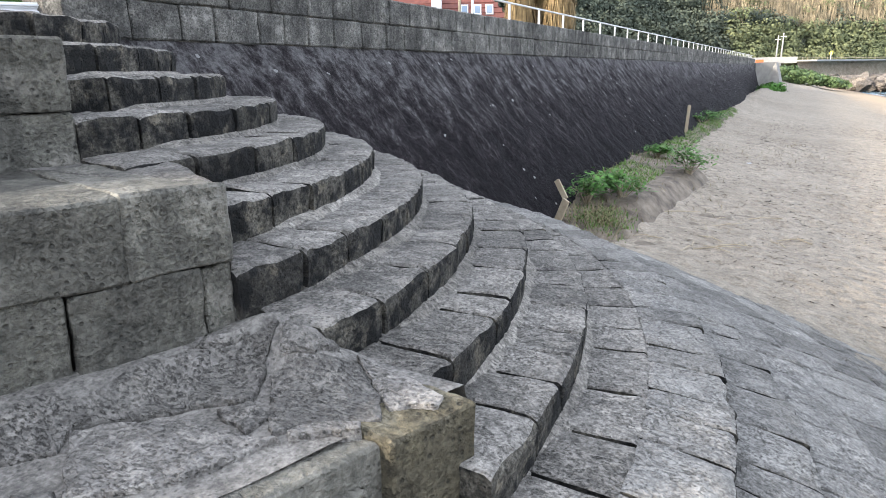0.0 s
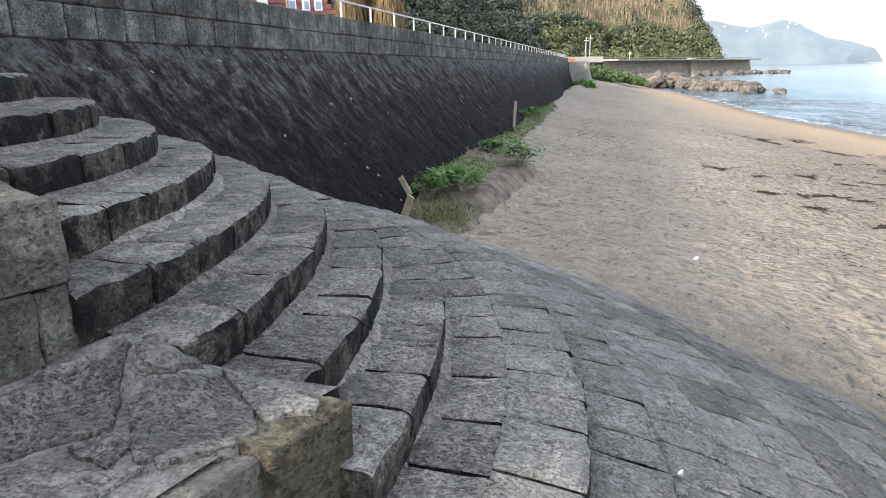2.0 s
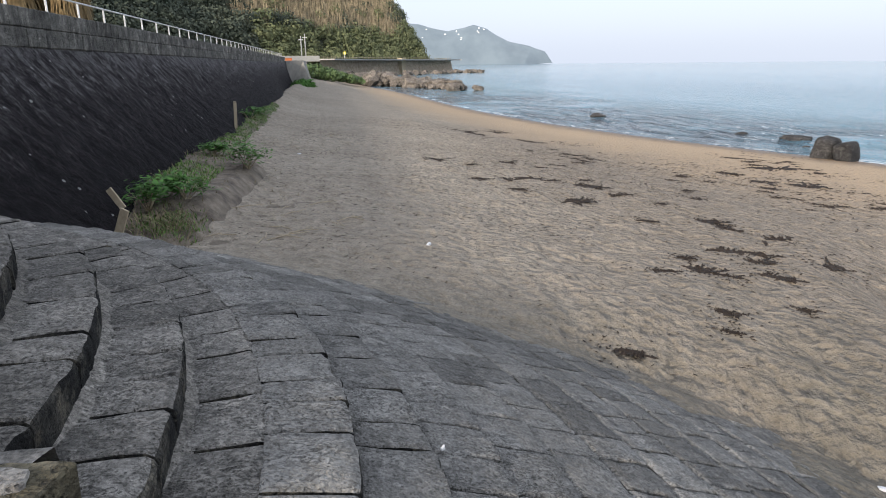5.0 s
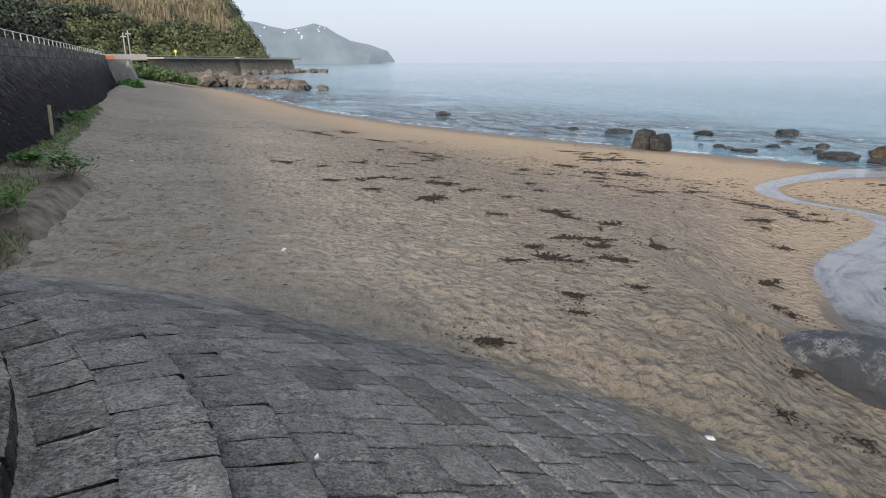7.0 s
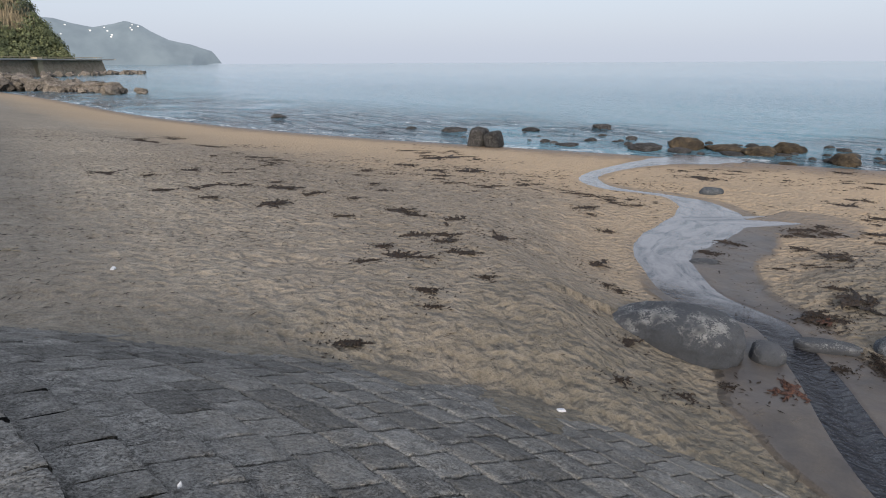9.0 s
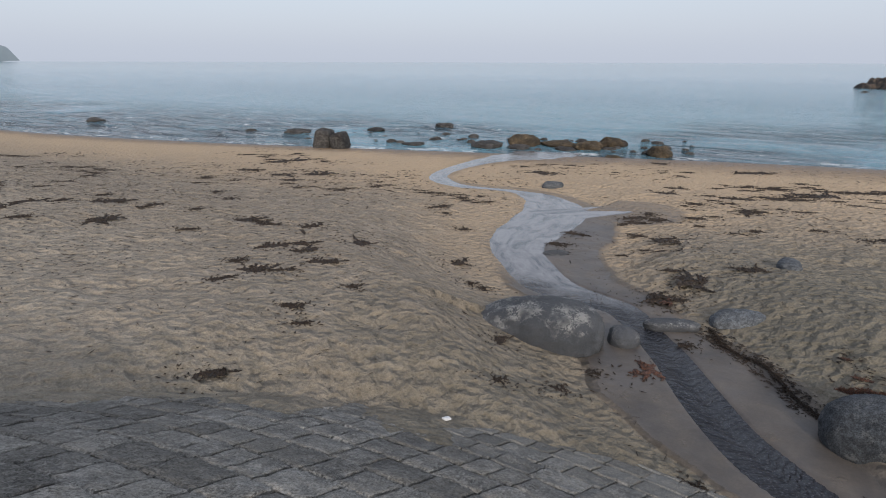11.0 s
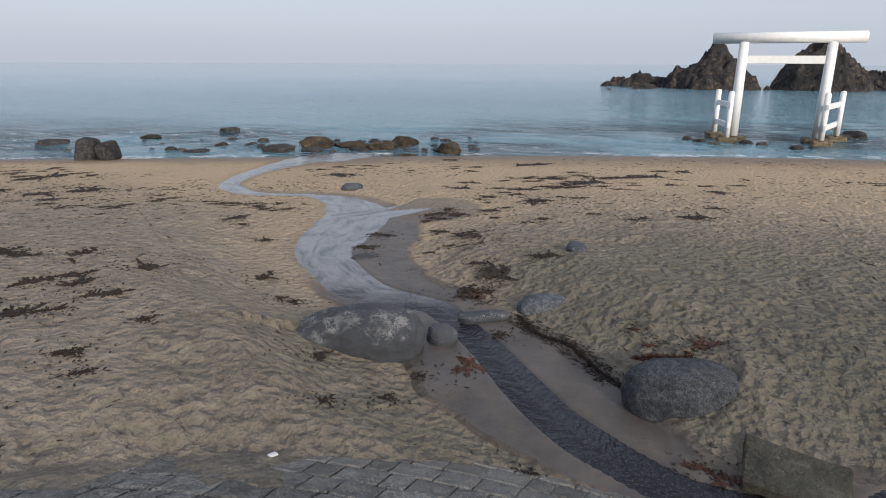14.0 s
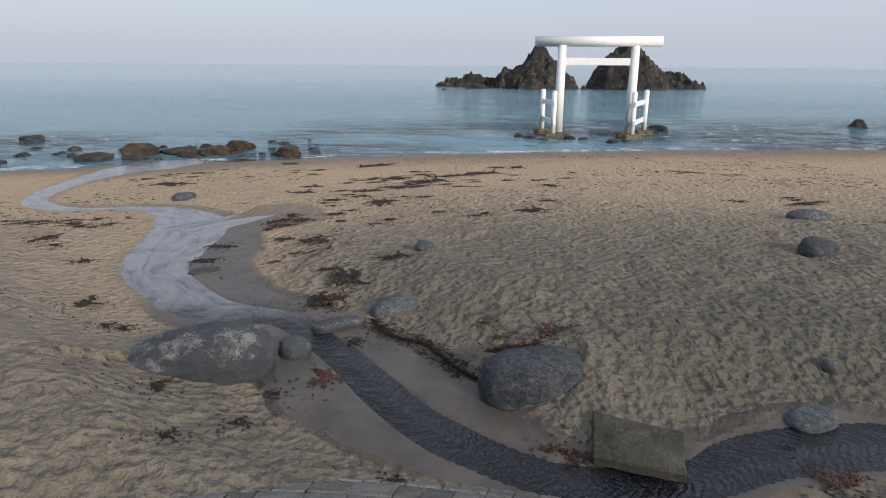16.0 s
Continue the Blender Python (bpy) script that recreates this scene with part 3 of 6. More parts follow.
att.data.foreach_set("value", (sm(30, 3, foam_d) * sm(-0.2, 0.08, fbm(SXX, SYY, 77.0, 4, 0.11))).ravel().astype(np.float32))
att = me.attributes.new("offshore", "FLOAT", "POINT")
att.data.foreach_set("value", sm(10, 220, np.maximum(foam_d, 0)).ravel().astype(np.float32))
sea = tagged(new("water", me), "calm grey-blue sea with small ripples and thin foam at the shore", "sea", kind="structure")


def stream_sheet():
    pts = []
    n = len(STREAM)
    for s in np.linspace(0, n - 1.001, 260):
        i = int(s)
        t = s - i
        # Catmull-Rom through the stream's line
        p = [np.array(STREAM[min(max(j, 0), n - 1)], float) for j in (i - 1, i, i + 1, i + 2)]
        c = 0.5 * (2 * p[1] + (p[2] - p[0]) * t + (2 * p[0] - 5 * p[1] + 4 * p[2] - p[3]) * t * t + (3 * p[1] - p[0] - 3 * p[2] + p[3]) * t ** 3)
        pts.append((c, STREAM_W[i] + t * (STREAM_W[min(i + 1, n - 1)] - STREAM_W[i])))
    P = np.array([p for p, _ in pts])
    tan = np.gradient(P, axis=0)
    tan /= np.linalg.norm(tan, axis=1)[:, None]
    nor = np.stack([-tan[:, 1], tan[:, 0]], -1)
    W = np.array([w for _, w in pts])
    rows = []
    run = np.concatenate([[0], np.cumsum(np.hypot(*np.diff(P, axis=0).T))])
    flow_u, flow_v = [], []
    for u in np.linspace(-1, 1, 15):
        q = P + nor * ((W * 1.25 + 0.12) * u)[:, None]
        rows.append(np.column_stack([q, stream_at(P[:, 0], P[:, 1])[2] + 0.004]))
        flow_u.append((W * 1.25 + 0.12) * u)
        flow_v.append(run)
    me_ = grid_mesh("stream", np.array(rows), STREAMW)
    for name_, val in (("across", flow_u), ("along", flow_v)):
        me_.attributes.new(name_, "FLOAT", "POINT").data.foreach_set("value", np.array(val).ravel().astype(np.float32))
    return me_


m = Mat("stream_water", 0.05)
m.b.inputs["IOR"].default_value = 1.33


def flow(name_):
    q = m.n.new("ShaderNodeAttribute")
    q.attribute_name = name_
    return q.outputs["Fac"]


comb = m.n.new("ShaderNodeCombineXYZ")
m.l.new(m.math("MULTIPLY", flow("across"), 1.6), comb.inputs[0])
m.l.new(m.math("MULTIPLY", flow("along"), 0.55), comb.inputs[1])
line = m.noise(2.2, 6, 0.62, comb.outputs[0], 0.8)
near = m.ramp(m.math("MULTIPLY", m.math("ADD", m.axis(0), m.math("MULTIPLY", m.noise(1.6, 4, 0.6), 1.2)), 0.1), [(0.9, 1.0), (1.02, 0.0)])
# far reach: the sky's pale reflection is put into the base colour
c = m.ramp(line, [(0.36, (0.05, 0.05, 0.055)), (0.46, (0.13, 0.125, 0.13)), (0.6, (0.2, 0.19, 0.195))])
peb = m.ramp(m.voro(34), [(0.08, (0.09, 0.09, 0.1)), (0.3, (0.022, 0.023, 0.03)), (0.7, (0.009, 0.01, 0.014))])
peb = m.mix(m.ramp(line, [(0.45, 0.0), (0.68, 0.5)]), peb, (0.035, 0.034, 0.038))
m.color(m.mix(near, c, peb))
wv = m.n.new("ShaderNodeTexWave")
wv.inputs["Scale"].default_value, wv.inputs["Distortion"].default_value, wv.inputs["Detail"].default_value, wv.inputs["Detail Scale"].default_value = 3.2, 9.0, 4.0, 1.6
wv.bands_direction = "Y"
comb2 = m.n.new("ShaderNodeCombineXYZ")
m.l.new(flow("across"), comb2.inputs[0])
m.l.new(m.math("ADD", flow("along"), m.math("MULTIPLY", m.math("ABSOLUTE", flow("across")), 0.7)), comb2.inputs[1])
m.l.new(comb2.outputs[0], wv.inputs["Vector"])
h = m.math("ADD", m.math("MULTIPLY", wv.outputs["Fac"], m.mix(near, 0.05, 0.45)), m.math("ADD", m.math("MULTIPLY", line, 0.35), m.math("MULTIPLY", m.noise(14, 4, 0.6, None, 0.8), m.mix(near, 0.12, 0.5))))
m.bump(h, 0.7, 0.035)
STREAMW = m.m
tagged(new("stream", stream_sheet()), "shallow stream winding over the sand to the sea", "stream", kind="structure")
Up, Vp = np.meshgrid(np.linspace(0.0, 1.1, 16), np.linspace(-0.7, 0.7, 8))
Xp, Yp = 14.0 + 2.3 * Up + 0.63 * Vp, 7.85 - 1.85 * Up + 0.78 * Vp
level = float(stream_at(np.array([15.9]), np.array([6.2]))[2][0]) + 0.001
pool = grid_mesh("stream_pool", np.stack([Xp, Yp, 0 * Xp + level], -1), STREAMW)
for name_, val in (("across", Vp), ("along", Up + 20)):
    pool.attributes.new(name_, "FLOAT", "POINT").data.foreach_set("value", val.ravel().astype(np.float32))
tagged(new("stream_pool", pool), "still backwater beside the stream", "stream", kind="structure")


# ---- rough blocks and boulders ----
def rough_block(corners, cuts=5, amp=0.02, round_=0.03, seed=0.0, top_amp=None):
    """A quarried block from its eight corners (four below, four above, same order), with worn edges and an uneven face."""
    bm = bmesh.new()
    vs = [bm.verts.new(c) for c in corners]
    for f in ((3, 2, 1, 0), (4, 5, 6, 7), (0, 1, 5, 4), (1, 2, 6, 5), (2, 3, 7, 6), (3, 0, 4, 7)):
        bm.faces.new([vs[i] for i in f])
    bmesh.ops.bevel(bm, geom=bm.edges[:] + bm.verts[:], offset=round_, segments=1, affect="EDGES")
    bmesh.ops.subdivide_edges(bm, edges=bm.edges[:], cuts=cuts, use_grid_fill=True)
    bm.normal_update()
    for v in bm.verts:
        p = v.co * 4.0 + Vector((seed * 3.1, seed * 1.7, seed))
        d = noise.fractal(p, 0.9, 2.0, 4) * amp + noise.noise(p * 0.45) * amp * 1.2
        v.co += v.normal * d
    return bm


def boulder_bm(rx, ry, rz, seed, sub=4, rough=0.16, flat=0.0, power=2.6):
    bm = bmesh.new()
    bmesh.ops.create_icosphere(bm, subdivisions=sub, radius=1)
    off = Vector((seed * 5.3, seed * 2.9, seed * 7.7))
    for v in bm.verts:
        c = v.co.copy()
        k = (abs(c.x) ** power + abs(c.y) ** power + abs(c.z) ** power) ** (-1 / power)
        c *= k
        c *= 1 + rough * noise.noise(c * 1.1 + off) + rough * 0.35 * noise.fractal(c * 3 + off, 0.9, 2, 4)
        v.co = Vector((c.x * rx, c.y * ry, c.z * rz))
    return bm


# ---- sea wall ----
def sea_wall():
    wall = empty("wall_sea", (0, 0, 0), "tall battered stone sea wall, black with algae, under a pale block parapet", "sea wall", kind="structure")
    ys = np.concatenate([np.arange(-1, 20, 0.07), np.arange(20, 40, 0.16), np.arange(40, 79.1, 0.5)])
    ts = np.linspace(0, 1, 80)
    Y, Tt = np.meshgrid(ys, ts)
    slope = (BASE_X - WALL_X) / (WALL_JOINT - BASE_Z)
    Z = WALL_JOINT - Tt * (WALL_JOINT - 1.0)
    X = WALL_X + (WALL_JOINT - Z) * slope * np.interp(Y, [42, 62], [1.0, 0.42])
    # stones laid on the slant: shallow bulges with sunken joints
    u, v = (Y + Z * 1.0) / 0.62, (Y - Z * 1.0) / 0.62
    cell = np.minimum(np.abs(u - np.round(u)), np.abs(v - np.round(v)))
    cell = sm(0.0, 0.16, cell)
    X = X + cell * 0.022 + fbm(Y, Z, 1.0, 6, 1.6) * 0.17 - 0.03
    part("face", bmesh_from_grid(np.stack([X, Y, Z], -1)), SEAWALL, wall, "dark weathered stone face with pale streaks", smooth=True)
    bm = bmesh.new()
    box(bm, WALL_X - 0.55, WALL_X - 0.05, 2.86, 78, 1.0, WALL_TOP - 0.06)
    part("core", bm, MORTAR, wall)
    return wall


def bmesh_from_grid(P):
    me = grid_mesh("tmp", P, [])
    bm = bmesh.new()
    bm.from_mesh(me)
    bpy.data.meshes.remove(me)
    return bm


wall = sea_wall()


# ---- stairs core, apron core ----
def lathe(profile, a0, a1, n, jitter=0.0):
    A = np.radians(np.linspace(a0, a1, n))
    rows = []
    for r, z in profile:
        rr = r + jitter * fbm(A * r * 3, np.full(n, z * 7.0), 2.0, 3, 1.0)
        rows.append(np.column_stack([CX + rr * np.cos(A), CY + rr * np.sin(A), np.full(n, z)]))
    return np.array(rows)


TOP_STEP = 10
prof = [(0.02, Z0 + TOP_STEP * RISE - 0.03)]
for k in range(TOP_STEP, -1, -1):
    r = R0 - k * TREAD - 0.035
    prof += [(r, Z0 + k * RISE - 0.03), (r, Z0 + (k - 1) * RISE - 0.035)]
apron_prof = [(2.0, apron_z(R0) - 0.25), (R0 - 0.1, apron_z(R0) - 0.25), (R0 + 0.35, apron_z(R0 + 0.35) - 0.02), (13.5, apron_z(13.5) - 0.02)]
stairs = empty("stairs", (CX, CY, 0), "round flight of weathered grey stone steps running down to the beach", "stairs", kind="structure")
for name_, pr, a0 in (("core_upper", prof[:7], 2), ("core", [(0.02, prof[6][1])] + prof[6:], -4)):
    core = part(name_, bmesh_from_grid(lathe(pr, a0, 135, 120)), JOINT, stairs, "dark joints between the stones")
    for p in core.data.polygons:
        p.use_smooth = False
    core.matrix_parent_inverse = stairs.matrix_basis.inverted()

def step_start(r):
    """The angle at which a course runs into the cheek wall."""
    return float(np.interp(r, [1.06, 1.4, 1.74, 2.08, 2.43, 2.77, 3.11, 3.45, 3.79, 4.14, 5.2], [2, -4, -4, -3, -6, -6, -4, -6, -4.5, -4, -6]))


# sand and mortar caught at the foot of every riser
rows = []
for k in range(TOP_STEP, 0, -1):
    r = R0 - k * TREAD
    n = 120
    A = np.radians(np.linspace(step_start(r) + 11.0 / r, 128, n))
    w = 0.03 + 0.1 * fbm(A * r * 2.2, np.full(n, k * 3.0), 7.0, 3, 1.0)
    zt = Z0 + (k - 1) * RISE if k > 0 else apron_z(r + 0.02) + (0.02 if k else 0.002)
    P = []
    thin = sm(0, 0.06, np.linspace(0, 1, n))
    w = np.maximum(w * 0.75, 0.012) * thin
    for rr, zz in ((r - 0.05, 0.03), (r + 0.004, 0.02), (r + w, 0.004), (r + w + 0.03, -0.014)):
        rr = rr + np.zeros(n)
        P.append(np.column_stack([CX + rr * np.cos(A), CY + rr * np.sin(A), zt + zz - 0.04 * (1 - thin)]))
    q = part("sand_fillet", bmesh_from_grid(np.array(P)), MORTAR, stairs, smooth=True)
    q.matrix_parent_inverse = stairs.matrix_basis.inverted()


def ring_stone(r_in, r_out, z_in, z_out, depth, da, seed, joint=0.007, worn=1.0, detail=8):
    """One arc-shaped stone, top dressed by hand, edges worn. It lies at angle 0..da round the stairs' centre."""
    bm = bmesh.new()
    gap = joint / r_out
    na = detail
    th = [gap, gap + 0.012 / r_out] + [da * i / (na - 1) for i in range(1, na - 1)] + [da - gap - 0.012 / r_out, da - gap]
    rnd = random.Random(seed)
    tilt, wob = rnd.uniform(-0.007, 0.007), rnd.uniform(-0.009, 0.009)
    # across the stone: inner foot, top, worn nose, face, foot
    cross = [(r_in + 0.004, z_in - 0.06, 0), (r_in + 0.008, z_in - 0.006, 0), (r_in + 0.03, z_in, 0),
             (r_in * 0.66 + r_out * 0.34, z_in * 0.66 + z_out * 0.34, 1), (r_in * 0.33 + r_out * 0.67, z_in * 0.33 + z_out * 0.67, 1),
             (r_out - 0.028, z_out, 1), (r_out - 0.006, z_out - 0.012, 0.6), (r_out, z_out - 0.035, 0.5), (r_out - 0.004, z_out - depth * 0.6, 0.5), (r_out - 0.01, z_out - depth, 0)]
    cols = []
    for j, a in enumerate(th):
        edge = j in (0, len(th) - 1)
        col = []
        for i, (r, z, top) in enumerate(cross):
            p = Vector((r * 7 + seed * 1.37, a * r * 7, z * 7))
            dz = noise.fractal(p, 0.9, 2.0, 4) * 0.015 * (0.4 + 0.6 * worn) + 0.6 * tilt * worn * (a / da - 0.5) * 2
            dr = noise.fractal(p * 2.6 + Vector((3, seed, 1)), 0.8, 2.0, 4) * 0.011 + wob
            if i in (0, 9):
                dz = 0
            if edge and 1 < i < 8:
                dz -= (0.009 + 0.008 * noise.noise(p * 2)) * worn
            col.append(bm.verts.new(((r + dr * (i > 4)) * math.cos(a), (r + dr * (i > 4)) * math.sin(a), z + dz)))
        cols.append(col)
    for j in range(len(cols) - 1):
        for i in range(len(cross) - 1):
            f = bm.faces.new((cols[j][i], cols[j][i + 1], cols[j + 1][i + 1], cols[j + 1][i]))
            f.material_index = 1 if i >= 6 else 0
            f.smooth = i in (2, 3, 4)
    for col, fl in ((cols[0], False), (cols[-1], True)):
        f = bm.faces.new(col if fl else col[::-1])
        f.material_index = 1
    return bm


def variants(tag, mats, args, widths, joint=0.007, worn=1.0):
    """A few stones of one course to share; each with its angle."""
    out = []
    for i, w in enumerate(widths):
        da = w / args[1]
        out.append((mesh_of(tag, ring_stone(*args, da, seed=args[1] * 31 + i * 7.7, joint=joint, worn=worn), mats), da))
    return out


def lay_ring(parent, tag, kinds, a0, a1, rnd, limit=None):
    a = radians(a0)
    made = 0
    while a < radians(a1):
        me, da = kinds[rnd.randrange(len(kinds))]
        ob = new(tag, me)
        ob.parent = parent
        ob.matrix_basis = pose(0, 0, 0, 0, 0, math.degrees(a))
        a += da
        made += 1
    return made


rnd = random.Random(4)
for k in range(TOP_STEP, -1, -1):
    r = R0 - k * TREAD
    z = Z0 + k * RISE
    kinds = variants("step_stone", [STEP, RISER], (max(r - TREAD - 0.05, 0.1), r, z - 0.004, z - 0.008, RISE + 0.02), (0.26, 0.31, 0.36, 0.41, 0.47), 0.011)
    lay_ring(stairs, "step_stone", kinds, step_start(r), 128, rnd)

# ---- paved apron: courses of stones that overlap down to the sand ----
apron = empty("apron", (CX, CY, 0), "sloping apron of grey stone paving laid in curved courses", "paving", kind="structure")
COURSES = 16
for prof_, mat_, note in ((apron_prof[:3] + [(7.4, apron_z(7.4) - 0.02)], JOINT, "dark joints between the stones"), ([(7.4, apron_z(7.4) - 0.02), (13.5, apron_z(13.5) - 0.012)], MORTAR, "sand-filled joints between the stones")):
    q = part("bed", bmesh_from_grid(lathe(prof_, -75, 135, 160)), mat_, apron, note)
    q.matrix_parent_inverse = apron.matrix_basis.inverted()
far_v, far_f, laid = [], [], 0
for j in range(1, COURSES + 1):
    r_in, r_out = R0 + (j - 1) * TREAD, R0 + j * TREAD
    lip = 0.008 + 0.083 * math.exp(-(j - 1) / 1.6)
    z_in, z_out = apron_z(r_in) - 0.004, apron_z(r_out) + lip
    # first two courses: dark front faces draw the shadow line under the lip
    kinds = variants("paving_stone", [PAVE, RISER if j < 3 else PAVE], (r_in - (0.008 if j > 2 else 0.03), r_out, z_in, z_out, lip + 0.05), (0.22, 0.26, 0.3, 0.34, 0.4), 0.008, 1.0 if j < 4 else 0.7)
    a, end = radians(-70 + rnd.random() * 2), radians(92 if j <= 2 else 60)
    while a < end:
        me, da = kinds[rnd.randrange(len(kinds))]
        if -4 < math.degrees(a) < 40 and j < 12 and laid < 300:
            ob = new("paving_stone", me)
            ob.parent = apron
            ob.matrix_basis = pose(0, 0, 0, 0, 0, math.degrees(a))
            laid += 1
        else:
            c_, s_, n0 = math.cos(a), math.sin(a), len(far_v)
            far_v += [(v.co.x * c_ - v.co.y * s_, v.co.x * s_ + v.co.y * c_, v.co.z) for v in me.vertices]
            far_f += [tuple(n0 + k for k in p.vertices) for p in me.polygons]
        a += da
me = bpy.data.meshes.new("paving_rest")
me.from_pydata(far_v, [], far_f)
me.materials.append(PAVE_ISLE)
q = tagged(new("paving_rest", me), kind="stuff")
q.parent = apron

# ---- cheek wall of the stairs: three tiers of big blocks ----
FB = Vector((-0.327, -0.945, 0))
TIERS = {1: (Vector((-0.84, 1.61, 0)), Vector((-0.993, 0.113, 0))), 2: (Vector((-1.757, 1.543, 0)), Vector((-0.97, 0.25, 0))), 3: (Vector((-2.77, 1.64, 0)), Vector((-0.97, 0.24, 0)))}


def tier_block(parent, tier, a0, a1, b0, b1, z0, z1, seed, mat=CHEEK, amp=0.013, cuts=10, label=""):
    o, e = TIERS[tier]

    def at(a, b, z):
        return o + e * a + FB * b + Vector((0, 0, z))
    low = [at(a0, b0, z0), at(a1, b0, z0), at(a1, b1, z0), at(a0, b1, z0)]
    high = [at(a0, b0, z1), at(a1, b0, z1), at(a1, b1, z1), at(a0, b1, z1)]
    return part("block", rough_block(low + high, cuts, amp, 0.009, seed), mat, parent, label)


cheek = empty("cheek_wall", (0, 0, 0), "stepped cheek wall of big weathered grey stone blocks", "stone wall", kind="structure")
# lowest tier: mortared body, ochre corner stone, coping stones bedded on top
tier_block(cheek, 1, 0.03, 1.5, 0.02, 2.2, 2.2, 3.34, 1.0, CHEEK, 0.02)
corner = [(-1.765, 1.545), (-2.3, 1.8), (-3.2, 1.95), (-3.0, 1.4)]
part("block", rough_block([Vector((x, y, 3.3)) for x, y in corner] + [Vector((x, y, z)) for (x, y), z in zip(corner, (4.032, 4.045, 4.062, 4.055))], 8, 0.016, 0.01, 1.3), COPING, cheek)


def ledge(x, y, z):
    """The ledge rises gently towards the foot of the middle tier and in a mortar haunch against the steps."""
    dist = (x + 1.98) * 0.945 - (y - 1.74) * 0.327
    s_ = 1 - 0.113 * sm(0.55, 0.0, dist)
    x, y = x * s_, y * s_
    return x, y, 4.4 - (4.4 - z) * s_ + 0.15 * np.exp(-((x + 1.52) / 0.2) ** 2 - ((y - 1.58) / 0.13) ** 2)


Dg, Bg = np.meshgrid(np.linspace(-0.06, 1.02, 60), np.linspace(0, 1, 70))
Bg = (-0.34 * Dg - 0.03) * (1 - Bg) + 1.7 * Bg
xl, yl = -1.98 + 0.945 * Dg + FB.x * Bg, 1.74 - 0.327 * Dg + FB.y * Bg
xl, yl, zl = ledge(xl, yl, 3.357 + 0.016 * fbm(xl, yl, 8.0, 4, 5.0))
zl[0] -= 0.2
part("mortar_bed", bmesh_from_grid(np.stack([xl, yl, zl], -1)), BEDDING, cheek, "sandy mortar between the coping stones", smooth=True)
tier_block(cheek, 1, -0.03, 0.19, -0.02, 0.32, 2.3, 3.366, 1.5, YELLOW, 0.02, 8, "ochre corner stone")
tier_block(cheek, 1, -0.02, 0.35, 0.4, 0.95, 2.3, 3.25, 1.7, CHEEK, 0.02)
COPES_BACK = (((-2.1, 0.84), (-2.13, 0.94), (-2.07, 1.0), (-1.94, 1.02), (-1.76, 0.82), (-1.84, 0.71)),
              ((-1.96, 1.04), (-2.04, 1.3), (-1.96, 1.44), (-1.65, 1.6), (-1.47, 1.28), (-1.58, 1.21), (-1.75, 1.0), (-1.86, 0.93)),
              ((-1.45, 1.27), (-1.34, 1.25), (-1.34, 1.15), (-1.44, 1.16), (-1.51, 1.19)),
              ((-2.0, 1.5), (-2.04, 1.55), (-1.86, 1.63), (-1.78, 1.59)),
              ((-1.58, 1.58), (-1.5, 1.66), (-1.36, 1.63), (-1.4, 1.54), (-1.5, 1.48)))
COPES_FRONT = (((-1.47, 1.4), (-1.41, 1.5), (-1.25, 1.61), (-1.1, 1.5), (-1.02, 1.38), (-1.22, 1.24), (-1.26, 1.17)),
               ((-1.22, 1.2), (-1.18, 1.25), (-1.05, 1.34), (-1.03, 1.31), (-1.19, 1.18)),
               ((-1.71, 0.83), (-1.79, 0.89), (-1.73, 0.99), (-1.51, 1.11), (-1.37, 1.11), (-1.23, 1.15), (-1.29, 1.01), (-1.33, 0.9), (-1.5, 0.7)),
               ((-1.65, 0.64), (-1.56, 0.7), (-1.51, 0.66), (-1.57, 0.57)),
               ((-1.3, 1.66), (-1.08, 1.65), (-0.91, 1.59), (-0.9, 1.54), (-1.03, 1.46), (-1.2, 1.59)))


def coping_stone(ring, seed):
    """A flat flagstone bedded in the ledge: broken outline, flaked top, sharp low edge."""
    bm = bmesh.new()
    c = sum((Vector((x, y, 0)) for x, y in ring), Vector()) / len(ring)
    ring = [(c.x + (x - c.x) * 1.05, c.y + (y - c.y) * 1.05) for x, y in ring]
    fine = []
    for (ax, ay), (bx, by) in zip(ring, ring[1:] + ring[:1]):
        n_ = max(3, int(math.hypot(bx - ax, by - ay) / 0.022))
        for k in range(n_):
            q = Vector((ax + (bx - ax) * k / n_, ay + (by - ay) * k / n_, 0))
            fine.append(q + Vector((noise.fractal(q * 14, 0.8, 2, 3), noise.fractal(q * 14 + Vector((5, 5, 0)), 0.8, 2, 3), 0)) * 0.012)
    lev = []
    for shrink, z in ((1.0, 3.3), (1.0, 3.368), (0.985, 3.378), (0.93, 3.381), (0.84, 3.382), (0.72, 3.383), (0.6, 3.384), (0.48, 3.384), (0.36, 3.384), (0.24, 3.384), (0.12, 3.384)):
        row = []
        for q in fine:
            x, y = c.x + (q.x - c.x) * shrink, c.y + (q.y - c.y) * shrink
            p = Vector((x * 9, y * 9, seed))
            up = noise.fractal(p, 0.9, 2, 4) * 0.008 + 0.007 * round(2.5 * noise.noise(p * 0.55)) / 2.5 if z > 3.31 else 0
            row.append(bm.verts.new(Vector([float(w) for w in ledge(x, y, z + up)])))
        lev.append(row)
    for a, b in zip(lev, lev[1:]):
        for k in range(len(fine)):
            bm.faces.new((a[k], a[(k + 1) % len(fine)], b[(k + 1) % len(fine)], b[k]))
    bm.faces.new(lev[-1])
    bmesh.ops.recalc_face_normals(bm, faces=bm.faces[:])
    return part("coping_stone", bm, COPING, cheek)


for i, ring in enumerate(COPES_BACK + COPES_FRONT):
    coping_stone(list(ring), i * 3.7)
